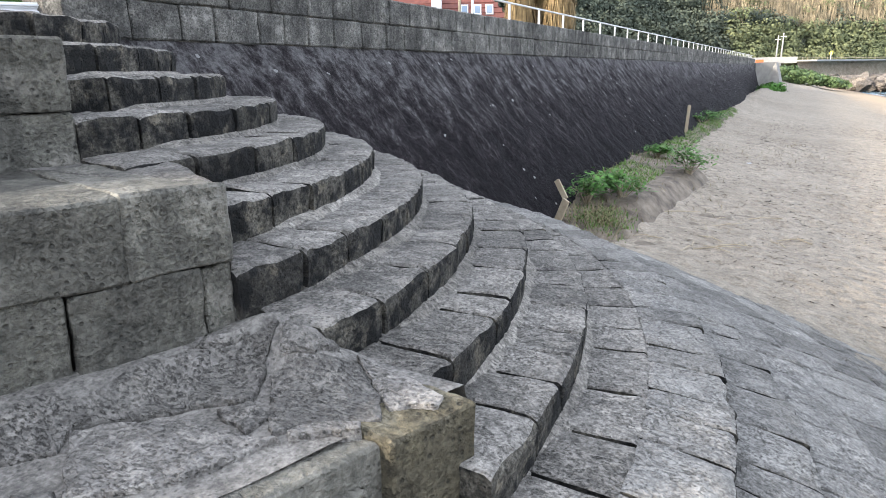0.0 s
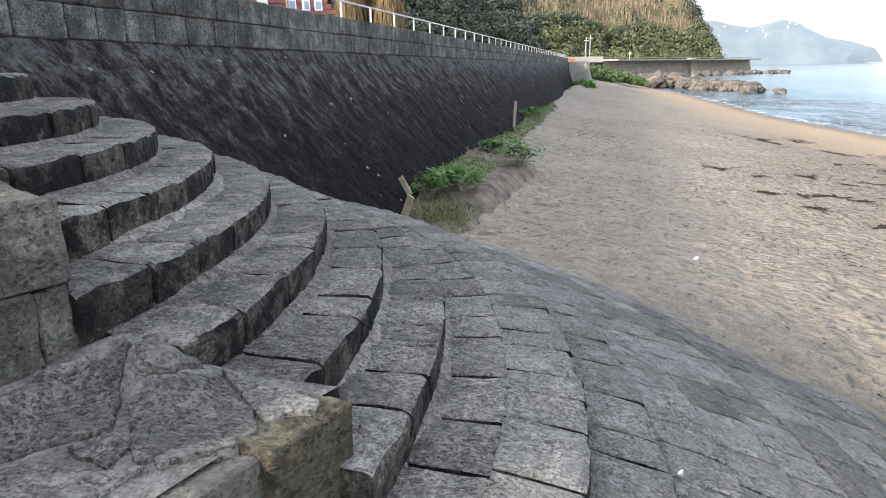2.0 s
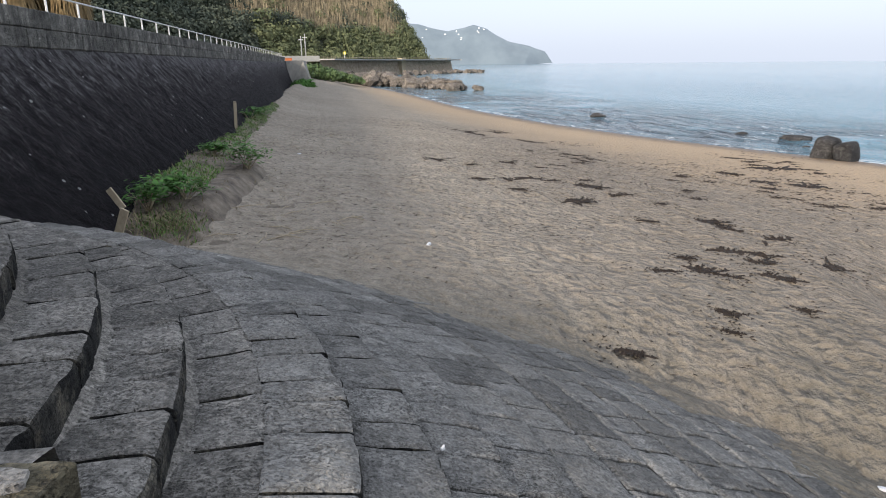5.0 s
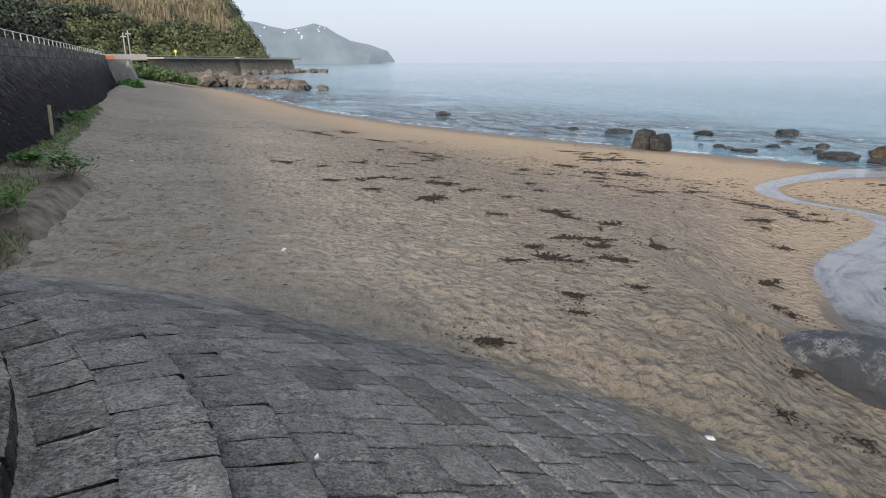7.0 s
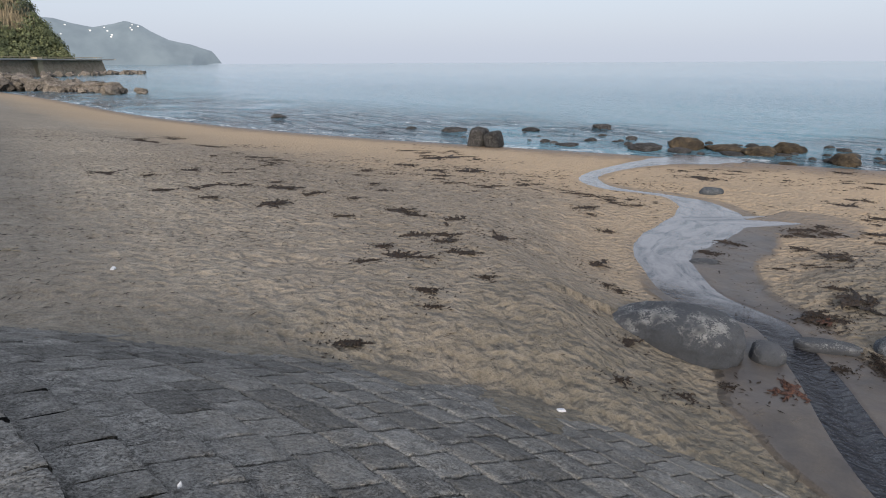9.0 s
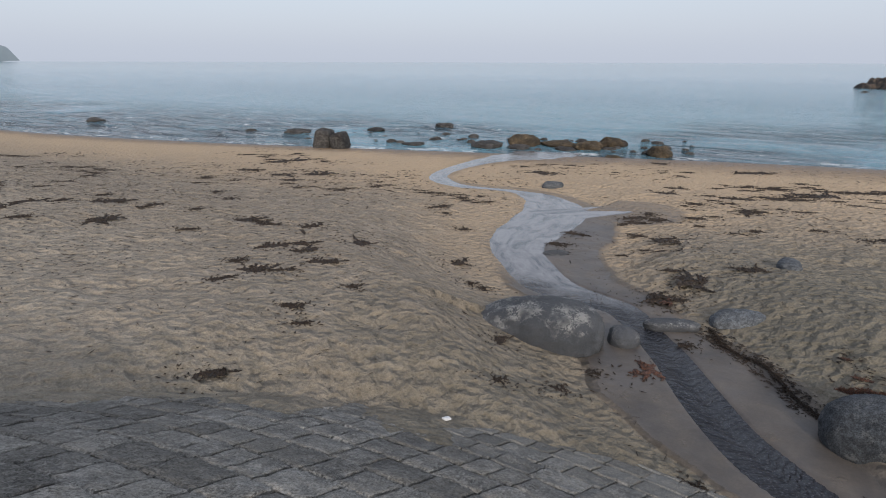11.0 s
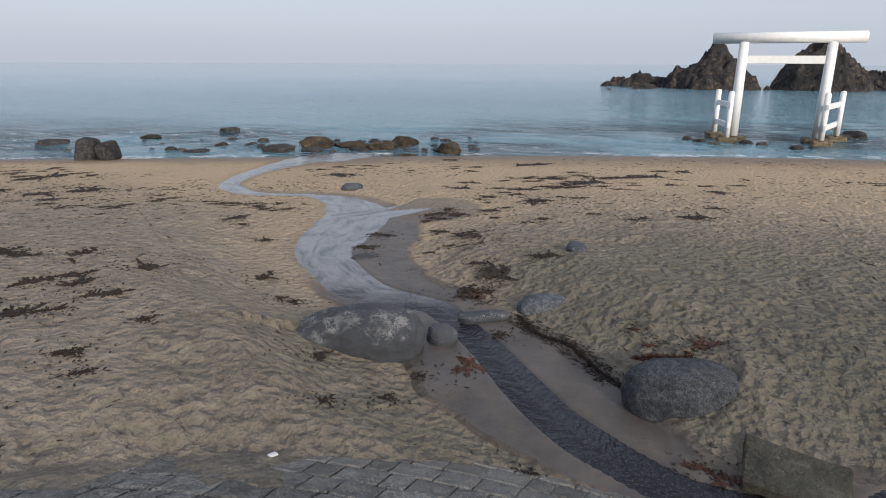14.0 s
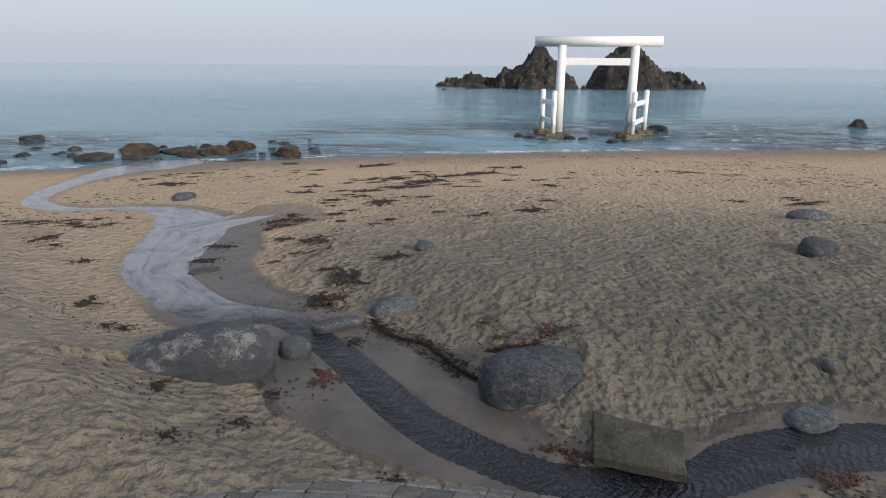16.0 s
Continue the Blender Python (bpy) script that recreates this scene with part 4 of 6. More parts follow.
# middle tier: two courses
tier_block(cheek, 2, 0.02, 1.4, 0.0, 0.122, 3.2, 3.74, 2.0)
tier_block(cheek, 2, 0.0, 1.4, 0.126, 0.554, 3.2, 3.741, 2.3)
tier_block(cheek, 2, 0.02, 1.4, 0.559, 2.0, 3.2, 3.74, 2.6)
tier_block(cheek, 2, -0.005, 1.4, 0.0, 0.358, 3.745, 4.035, 3.0)
tier_block(cheek, 2, 0.0, 1.4, 0.363, 2.0, 3.745, 4.028, 3.3)
# upper tier
tier_block(cheek, 3, 0.02, 1.8, 0.0, 0.365, 3.98, 4.26, 4.0)
tier_block(cheek, 3, 0.0, 1.8, 0.37, 2.0, 3.98, 4.26, 4.4)
tier_block(cheek, 3, -0.005, 1.8, 0.0, 2.0, 4.264, 4.572, 5.0)

# ---- parapet of the sea wall: two courses of blocks ----
def parapet():
    kinds = []
    for i, w in enumerate((0.36, 0.42, 0.48, 0.54)):
        bm = rough_block([(-0.25, 0.006, 0), (0.0, 0.006, 0), (0.0, w - 0.006, 0), (-0.25, w - 0.006, 0),
                          (-0.25, 0.006, 0.3), (0.0, 0.006, 0.3), (0.0, w - 0.006, 0.3), (-0.25, w - 0.006, 0.3)], 2, 0.012, 0.016, 20.0 + i)
        kinds.append((mesh_of("block", bm, PARAPET), w))
    rr = random.Random(9)
    for row in range(2):
        y = 2.82 + row * 0.2
        while y < 77:
            me, w = kinds[rr.randrange(4)]
            k = 1.0 if y < 55 else 3.0
            ob = new("parapet_block", me)
            ob.parent = wall
            ob.matrix_basis = pose(WALL_X + rr.uniform(-0.006, 0.006), y, WALL_JOINT + row * 0.306 + 0.002) @ Matrix.Diagonal((1, k, 1, 1))
            y += w * k


parapet()


# ---- railing on the wall ----
def railing():
    rail = empty("railing", (WALL_X - 0.25, 0, WALL_TOP), "white painted steel railing along the top of the sea wall", "railing")
    top = 0.33
    for i in range(44):
        bm = bmesh.new()
        box(bm, -0.017, 0.017, -0.017, 0.017, -0.05, top - 0.015)
        p = part("post", bm, RAIL, rail)
        p.matrix_basis = pose(0, 9.9 + i * 1.55, 0)
    bm = bmesh.new()
    tube(bm, (0, 9.8, top), (0, 9.9 + 44 * 1.55, top), 0.018)
    part("handrail", bm, RAIL, rail)
    return rail


railing()




# ---- torii in the shallows ----
def torii():
    at = Vector((41.5, -6.45, 0.0))
    gate = empty("torii", at, "white painted wooden torii gate standing on stone footings in shallow sea", "torii")

    def bar(name, a, b, r0, r1=None, label=""):
        bm = bmesh.new()
        tube(bm, Vector(a) - at, Vector(b) - at, r0, r1, 24)
        ob = part(name, bm, WHITE, gate, label)
        for p in ob.data.polygons:
            p.use_smooth = len(p.vertices) == 4
        return ob

    def beam(name, a, b, h, d):
        a, b = Vector(a) - at, Vector(b) - at
        bm = bmesh.new()
        q = (b - a).to_track_quat("X", "Z").to_matrix().to_4x4()
        box(bm, 0, (b - a).length, -d / 2, d / 2, -h / 2, h / 2, Matrix.Translation(a) @ q)
        bmesh.ops.bevel(bm, geom=bm.edges[:], offset=0.015, segments=1, affect="EDGES")
        return part(name, bm, WHITE, gate)

    for s, y0, y1 in ((1, -4.25, -4.25), (-1, -8.78, -8.78)):
        bar("pillar", (41.5, y0, 0.3), (41.5, y1, 5.66), 0.30, 0.26)
        near, far = Vector((40.5, y0 + (0.42 if s > 0 else 0.02), 0.3)), Vector((43.5, y0 + (0.85 if s > 0 else -1.45), 0.3))
        for base in (near, far):
            bar("support_post", base, base + Vector((0, 0, 2.55)), 0.17, 0.16)
            bm = bmesh.new()
            bmesh.ops.create_uvsphere(bm, u_segments=16, v_segments=6, radius=0.16, matrix=Matrix.Translation(base + Vector((0, 0, 2.55)) - at) @ Matrix.Diagonal((1, 1, 0.5, 1)))
            part("post_cap", bm, WHITE, gate, smooth=True)
        for z in (1.0, 2.15):
            beam("brace", near + Vector((-0.3, 0, z - 0.3)), far + Vector((0.3, 0, z - 0.3)), 0.3, 0.14)
        # stone footings
        for c, w in ((Vector((41.5, y0, 0)), 0.7), (near, 0.5), (far, 0.5)):
            bm = rough_block([(-w, -w, -0.6), (w, -w, -0.6), (w, w, -0.6), (-w, w, -0.6), (-w, -w, 0.28), (w, -w, 0.28), (w, w, 0.28), (-w, w, 0.28)], 2, 0.05, 0.06, c.x + c.y)
            ob = part("footing", bm, FOOTING, gate, "weathered brown stone footing")
            ob.matrix_basis = Matrix.Translation(Vector((c.x, c.y, 0)) - at)
    bar("top_beam", (41.6, -2.55, 5.87), (41.4, -10.35, 5.9), 0.31, 0.31)
    beam("tie_beam", (41.5, -4.1, 4.68), (41.5, -8.95, 4.68), 0.44, 0.2)
    return gate


FOOTING = stone_mat("footing_stone", (0.1, 0.085, 0.06), (0.22, 0.19, 0.13), (0.3, 0.27, 0.2), scale=0.6)
torii()


# ---- sea stacks ----
def crag_bm(peaks, seed, cell=0.42, rough=1.0):
    """A rock islet: a height field of leaning peaks (x, y, radius, height), broken into ledges."""
    x0 = min(p[0] - p[2] for p in peaks) - 1.5
    x1 = max(p[0] + p[2] for p in peaks) + 1.5
    y0 = min(p[1] - p[2] * p[4] for p in peaks) - 1.5
    y1 = max(p[1] + p[2] * p[4] for p in peaks) + 1.5
    X, Y = np.meshgrid(np.arange(x0, x1, cell), np.arange(y0, y1, cell))
    wx, wy = X + fbm(X, Y, seed, 3, 0.5) * 1.8, Y + fbm(X, Y, seed + 5, 3, 0.5) * 1.8
    Z = np.full(X.shape, -1.5)
    for px, py, pr, ph, st, pw in peaks:
        d = np.hypot((wx - px) / pr, (wy - py) / (pr * st))
        Z = np.maximum(Z, -1.5 + (ph + 1.5) * np.clip(1 - d, 0, 1) ** pw)
    up = sm(-1.2, 1.0, Z)
    Z = Z + up * rough * (fbm(X, Y, seed + 9, 5, 0.55) * 2.0 - np.abs(fbm(X + Z * 0.5, Y + Z * 0.35, seed + 2, 4, 0.5)) * 4.5 + 0.5)
    Z = Z + up * 0.28 * np.round(Z / 0.9) - up * 0.28 * Z / 0.9
    return bmesh_from_grid(np.stack([X, Y, Z], -1))


def crag_mat():
    m = Mat("sea_stack_rock", 0.9)
    big, mid, fine = m.noise(0.22, 5, 0.6), m.noise(1.3, 7, 0.7), m.noise(6, 5, 0.7)
    c = m.ramp(m.math("ADD", m.math("MULTIPLY", mid, 0.65), m.math("MULTIPLY", big, 0.35)), [(0.42, (0.012, 0.012, 0.013)), (0.5, (0.032, 0.029, 0.029)), (0.57, (0.085, 0.066, 0.053)), (0.66, (0.24, 0.17, 0.12))])
    c = m.mix(m.ramp(m.math("ADD", m.axis(2), m.math("MULTIPLY", mid, 1.5)), [(0.0, 1.0), (1.0, 0.0)]), c, (0.015, 0.015, 0.016))
    c = m.mix(0.7, c, m.ramp(fine, [(0.3, 0.4), (0.7, 1.15)]), "MULTIPLY")
    return m.color(c).bump(m.math("ADD", mid, m.math("MULTIPLY", fine, 0.4)), 1.0, 0.5).m


CRAG = crag_mat()
ob = thing("rock_islet", crag_bm([(131, -10.2, 8.2, 8.6, 0.95, 0.8), (127.5, -8.5, 5.0, 4.2, 0.8, 0.7), (129.5, -14.0, 5.0, 3.4, 1.0, 0.6), (133, -4.0, 5, 4.4, 0.7, 0.6), (138, 3.0, 4.5, 2.4, 1.9, 0.5)], 1.0, 0.36, 1.5), CRAG,
           "jagged brown rock islet with a pointed top", "rock", group="pair of rock islets")
ob = thing("rock_islet", crag_bm([(133, -28.4, 9.2, 9.0, 0.95, 0.62), (131, -31.5, 5.0, 6.0, 1.0, 0.6), (137, -38.5, 6.0, 2.9, 1.3, 0.5), (134, -24.0, 4.0, 3.4, 1.0, 0.6)], 7.0, 0.36, 1.5), CRAG,
           "broad jagged rock islet with a blunt top in the sea", "rock", group="pair of rock islets")
for x, y, r, h in ((126.5, 1.5, 2.2, 1.0), (124, 3.5, 1.0, 0.6), (118, 8, 1.2, 0.5), (127.5, -18.8, 1.0, 0.8), (50.5, -28.0, 1.0, 0.65)):
    thing("reef_rock", crag_bm([(x, y, r * 1.3, h, 1.2, 0.5)], x, 0.25, 0.25), CRAG, "low dark rock awash in the sea", "rock")


# ---- boulders and stones ----
def put_rock(name, x, y, z, rx, ry, rz, turn, seed, mat, label, rough=0.16, sub=4, power=2.4, group="", tilt=0):
    ob = thing(name, boulder_bm(rx, ry, rz, seed, sub, rough, power=power), mat, label, "rock", group, smooth=True)
    ob.matrix_basis = pose(x, y, z, tilt, 0, turn)
    return ob


def lichen_mat():
    m = Mat("lichen_boulder", 0.85)
    big, mid, fine = m.noise(1.3, 5, 0.6), m.noise(5, 7, 0.7), m.noise(38, 6, 0.75)
    c = m.ramp(big, [(0.3, (0.043, 0.048, 0.057)), (0.7, (0.09, 0.094, 0.104))])
    c = m.mix(0.5, c, m.ramp(fine, [(0.3, 0.5), (0.7, 1.2)]), "MULTIPLY")
    up = m.n.new("ShaderNodeNewGeometry").outputs["Normal"]
    sp = m.n.new("ShaderNodeSeparateXYZ")
    m.l.new(up, sp.inputs[0])
    lich = m.math("MULTIPLY", m.ramp(m.math("ADD", m.math("MULTIPLY", mid, 0.55), m.math("MULTIPLY", fine, 0.45)), [(0.49, 0.0), (0.54, 1.0)]), m.ramp(sp.outputs[2], [(0.3, 0.0), (0.75, 0.85)]))
    lich = m.math("MULTIPLY", lich, m.ramp(m.noise(2.3, 3, 0.6), [(0.42, 0.0), (0.56, 1.0)]))
    c = m.mix(lich, c, (0.3, 0.295, 0.285))
    # wet dark foot, a hand's width above the stream
    foot = m.math("ADD", m.axis(2), m.math("MULTIPLY", mid, 0.1))
    c = m.mix(m.ramp(foot, [(0.9, 0.55), (0.96, 0.0)]), c, (0.03, 0.03, 0.032))
    return m.color(c).bump(m.math("ADD", mid, m.math("MULTIPLY", fine, 0.7)), 0.9, 0.04).m


LICHEN = lichen_mat()
def main_boulder():
    """The big boulder: high and blunt towards its south end, running out low to the north, cracked across."""
    bm = boulder_bm(0.9, 0.56, 0.5, 1.0, 6, 0.07, power=2.5)
    for v in bm.verts:
        u = v.co.x / 0.9
        v.co.z *= 0.88 + 0.2 * u - 0.12 * u * u
        v.co.y *= 0.94 + 0.1 * u
        p = v.co * 3.2
        v.co += v.co.normalized() * (0.02 * noise.fractal(p * 2, 0.9, 2, 4) - 0.012 * max(0.0, 1 - abs(u + 0.12 + 0.12 * v.co.z + 0.06 * noise.noise(p)) / 0.03))
    ob = thing("boulder", bm, LICHEN, "large rounded grey boulder with pale lichen by the stream", "rock", smooth=True)
    ob.matrix_basis = pose(6.86, 3.98, 0.94, 0, 0, -77)


main_boulder()
put_rock("boulder", 6.6, -0.03, 0.94, 0.66, 0.48, 0.42, -76, 2.0, BOULDER, "rounded dark grey boulder with seaweed on top in the sandbank", 0.09, 5, 2.2)
put_rock("boulder", 8.75, 1.83, 0.9, 0.4, 0.27, 0.24, -58, 3.0, BOULDER, "smooth grey boulder half buried in sand", 0.12, 5)
put_rock("stone", 7.42, 3.0, 0.87, 0.25, 0.2, 0.17, 20, 4.0, LICHEN, "small pale lichen-spotted stone in the stream", 0.14, 5)
put_rock("stone", 8.3, 2.62, 0.85, 0.4, 0.16, 0.1, -60, 5.0, LICHEN, "long flat grey stone at the stream's edge", 0.1, 5)
put_rock("stone", 11.2, 1.64, float(sand_z(11.2, 1.64)) + 0.02, 0.3, 0.2, 0.12, 15, 6.0, BOULDER, "grey stone lying on the sand", 0.15, 3)
put_rock("stone", 18.1, 9.55, float(sand_z(18.1, 9.55)) + 0.03, 0.34, 0.26, 0.16, -50, 7.0, BOULDER, "grey stone lying on the damp sand", 0.15, 3)
put_rock("stone", 11.0, 5.8, 0.6, 0.34, 0.26, 0.12, -50, 8.0, LICHEN, "low grey stone in the stream", 0.12, 3)
put_rock("stone", 15.4, -7.3, float(sand_z(15.4, -7.3)) + 0.02, 0.5, 0.34, 0.2, -80, 9.0, BOULDER, "dark flat stone half buried in sand", 0.15, 3)
put_rock("stone", 12.0, -5.78, float(sand_z(12.0, -5.78)) + 0.04, 0.38, 0.28, 0.22, -70, 10.0, BOULDER, "pointed grey stone standing on the sand", 0.22, 3)
put_rock("boulder", 6.15, -2.85, 0.92, 0.3, 0.2, 0.1, -60, 11.0, BOULDER, "grey boulder half buried at the stream's bank", 0.14)
put_rock("stone", 6.0, -4.3, 0.95, 0.32, 0.22, 0.14, -70, 12.0, BOULDER, "flat grey stone at the stream's bank", 0.12)
put_rock("stone", 6.94, -3.42, float(sand_z(6.94, -3.42)) + 0.03, 0.12, 0.1, 0.09, -60, 13.0, LICHEN, "grey stone half buried in sand", 0.12)

BROWN = stone_mat("brown_shore_rock", (0.045, 0.038, 0.03), (0.13, 0.1, 0.068), (0.18, 0.15, 0.11), scale=0.5, stain=0.5)
BLACK = stone_mat("wet_black_rock", (0.03, 0.03, 0.033), (0.075, 0.075, 0.08), (0.13, 0.13, 0.13), scale=0.5)
for i, (x, y, w, h, mt) in enumerate((
        (22.5, 50.5, 0.75, 0.45, 0), (26.5, 32.0, 1.0, 0.45, 0), (25.3, 35.3, 0.45, 0.3, 0), (30.8, 29.2, 0.75, 0.35, 0), (35.3, 26.9, 0.7, 0.55, 0),
        (26.6, 22.5, 0.7, 0.25, 0), (30.4, 17.6, 0.95, 0.95, 1), (28.6, 19.0, 1.15, 0.5, 0), (29.0, 17.2, 0.8, 0.32, 0), (31.2, 15.9, 0.95, 0.5, 1),
        (30.9, 14.1, 0.8, 0.68, 1), (33.0, 13.6, 0.95, 0.8, 1), (30.7, 10.2, 0.72, 0.85, 1), (29.9, 14.9, 0.75, 0.25, 0), (28.9, 11.9, 0.4, 0.16, 1), (32.6, 18.9, 0.5, 0.45, 0))):
    put_rock("shore_rock", x, y, h * 0.12, w * 0.95, w * 0.72, h * 0.5, -60 + 37 * i, 20.0 + i, (BLACK, BROWN)[mt], ("dark wet rounded rock at the water's edge", "brown weedy rounded rock at the water's edge")[mt], 0.34, 4, 2.0, "rocks along the shore")
# split pair of upright rocks
for dx, dy, rx, rz, sd, tl in ((0, 0, 0.44, 0.66, 41.0, 10), (0.3, -0.88, 0.4, 0.5, 42.0, -14)):
    put_rock("split_rock", 22.75 + dx, 25.5 + dy, 0.35, 0.6, rx, rz, 25, sd, BLACK, "split upright dark grey rock on the wet sand", 0.07, 4, 5.0, "split pair of rocks", tl)
# dark rocks at the torii's feet
for i, (x, y, s) in enumerate(((40.8, -1.7, 0.45), (39.3, -2.3, 0.5), (38.8, -3.0, 0.4), (38.4, -7.2, 0.45), (46.1, -11.9, 0.9), (40.3, -4.9, 0.35), (39.6, -5.6, 0.35), (38.9, -8.1, 0.3), (45.0, -11.0, 0.6))):
    put_rock("shore_rock", x, y, 0.0, s, s * 0.7, s * 0.5, 50 * i, 80.0 + i, BLACK, "dark wet rock at the foot of the torii", 0.3, 3, 2.2, "rocks round the torii")
# small stones awash between them
rr = random.Random(31)
for i in range(46):
    y = rr.uniform(9, 29)
    x = float(shore_x(y)) + rr.uniform(1.5, 8)
    s = rr.uniform(0.12, 0.4)
    put_rock("shore_rock", x, y, 0.0, s, s * 0.8, s * 0.55, rr.uniform(0, 180), 60.0 + i % 6, BLACK, "small dark rock awash at the water's edge", 0.2, 2, 2.2, "rocks along the shore")
# tumbled rocks of the far point
FARROCK = stone_mat("far_point_rock", (0.10, 0.09, 0.082), (0.23, 0.205, 0.185), (0.3, 0.28, 0.25), scale=0.2)
far_meshes = [mesh_of("far_rock", boulder_bm(1.15, 0.8, 0.66, 90.0 + i, 2, 0.75, power=3.0), FARROCK) for i in range(5)]
for i in range(190):
    t = rr.random()
    cx_, cy_ = 6.5 + 17 * t + rr.uniform(-2.5, 2.5), 146 - 36 * t * t + rr.uniform(-14, 10) * (1 - 0.6 * t)
    s = rr.choice((0.4, 0.55, 0.7, 0.9, 1.2, 1.7)) * rr.uniform(0.8, 1.2) * (1.15 - 0.4 * t)
    ob = tagged(new("far_rock", far_meshes[i % 5]), "tumbled grey-brown boulder on the far rocky point", "rock", "rocks of the far point")
    ob.matrix_basis = pose(cx_, cy_, 0.25 + 0.2 * s + max(0.0, 0.7 - t) * 1.0, rr.uniform(-20, 20), rr.uniform(-20, 20), rr.uniform(0, 360)) @ Matrix.Diagonal((s, s, s, 1))

# ---- broken slab in the stream ----
low = [(5.17, -0.42, 0.92), (4.95, -1.2, 0.92), (5.56, -1.34, 0.97), (5.84, -0.53, 0.98)]
bm = rough_block([Vector(p) for p in low] + [Vector(p) + Vector((0, 0, 0.11)) for p in low], 9, 0.014, 0.016, 51.0)
SLAB = stone_mat("damp_slab_stone", (0.12, 0.12, 0.1), (0.23, 0.228, 0.19), (0.28, 0.275, 0.24), scale=0.9, stain=0.3, con=0.35, chips=0.5, gain=0.52)
ob = thing("stone_slab", bm, SLAB, "broken square stone slab lying tilted in the stream", "slab")
bm = rough_block([(-0.3, -0.2, -0.1), (0.3, -0.2, -0.1), (0.3, 0.2, -0.1), (-0.3, 0.2, -0.1), (-0.3, -0.2, 0.1), (0.3, -0.2, 0.1), (0.3, 0.2, 0.1), (-0.3, 0.2, 0.1)], 3, 0.015, 0.02, 52.0)
ob = thing("concrete_lump", bm, CONCRETE, "pale concrete lump at the edge of the stream", "concrete block")
ob.matrix_basis = pose(4.6, 0.2, 0.76, 3, 2, -60)


# ---- seaweed on the sand ----
def weed_bm(rnd_, spread=0.5):
    """A ragged mat of dried weed, about one metre wide: torn ribbons crossing in a heap, with crumpled scraps on them."""
    bm = bmesh.new()

    def scrap(x, y, r, lift):
        turn, long_ = rnd_.uniform(0, math.tau), rnd_.uniform(1.2, 2.6)
        ring = []
        for k in range(6):
            a = k * math.tau / 6 + rnd_.uniform(-0.3, 0.3)
            u, v = math.cos(a) * r * long_ * rnd_.uniform(0.6, 1.2), math.sin(a) * r * rnd_.uniform(0.5, 1.2)
            ring.append(bm.verts.new((x + u * math.cos(turn) - v * math.sin(turn), y + u * math.sin(turn) + v * math.cos(turn), max(0.002, lift * rnd_.uniform(0, 0.6)))))
        top = bm.verts.new((x, y, lift + 0.012))
        for k in range(6):
            bm.faces.new((ring[k], ring[(k + 1) % 6], top))

    for b in range(rnd_.randrange(9, 14)):
        x, y, h = rnd_.gauss(0, 0.2), rnd_.gauss(0, 0.16 * spread), rnd_.gauss(0, 0.55) + rnd_.choice((0, math.pi))
        steps, side, prev = 16, rnd_.uniform(0.05, 0.13), None
        for k in range(steps + 1):
            t = k / steps
            w_ = side * (1.05 - t) * rnd_.uniform(0.35, 1.3)
            d = Vector((-math.sin(h), math.cos(h), 0))
            p = Vector((x, y, 0.012 + 0.014 * rnd_.random()))
            pair = (bm.verts.new(p - d * w_ * rnd_.uniform(0.5, 1.3) - Vector((0, 0, p.z - 0.003))), bm.verts.new(p), bm.verts.new(p + d * w_ * rnd_.uniform(0.5, 1.3) - Vector((0, 0, p.z - 0.003))))
            if prev:
                bm.faces.new((prev[0], prev[1], pair[1], pair[0]))
                bm.faces.new((prev[1], prev[2], pair[2], pair[1]))
            prev = pair
            if k % 2 and k < steps - 2:
                scrap(x + rnd_.gauss(0, w_ * 0.8), y + rnd_.gauss(0, w_ * 0.8), rnd_.uniform(0.012, 0.03), rnd_.uniform(0.006, 0.035))
            x, y, h = x + math.cos(h) * 0.45 / steps, y + math.sin(h) * 0.45 / steps * (0.5 + spread), h + rnd_.uniform(-0.6, 0.6)
    return bm


WEED = plain_mat("dried_seaweed", (0.01, 0.006, 0.004), (0.034, 0.02, 0.011), 0.75, 30, 0.5, vary="island")
REDWEED = plain_mat("red_brown_seaweed", (0.03, 0.013, 0.009), (0.1, 0.04, 0.022), 0.6, 30, 0.5, vary="island")
rr = random.Random(77)
weeds = [mesh_of("seaweed", weed_bm(rr, sp), WEED) for sp in (0.5, 0.35, 0.6, 0.9, 0.45, 0.25, 0.7)]
redweeds = [mesh_of("seaweed", weed_bm(rr, sp), REDWEED) for sp in (0.6, 0.9, 0.5)]


LAID = []


def lay_weed(x, y, kinds, i, turn, s=0.4, group="seaweed on the sand", dz=0.0, label="clump of dried dark seaweed lying on the sand", form=(1, 1, 1)):
    """One clump, s metres across, lying on the sand."""
    LAID.append((x, y, s * form[0], s * form[1], turn))
    ob = tagged(new("seaweed", kinds[i % len(kinds)]), label, "seaweed", group)
    z = float(ground_z(np.array([x]), np.array([y]))[0])
    ob.matrix_basis = pose(x, y, z + 0.004 + dz, 0, 0, turn) @ Matrix.Diagonal((s * form[0], s * form[1], (0.5 + 0.5 * s) * form[2], 1))


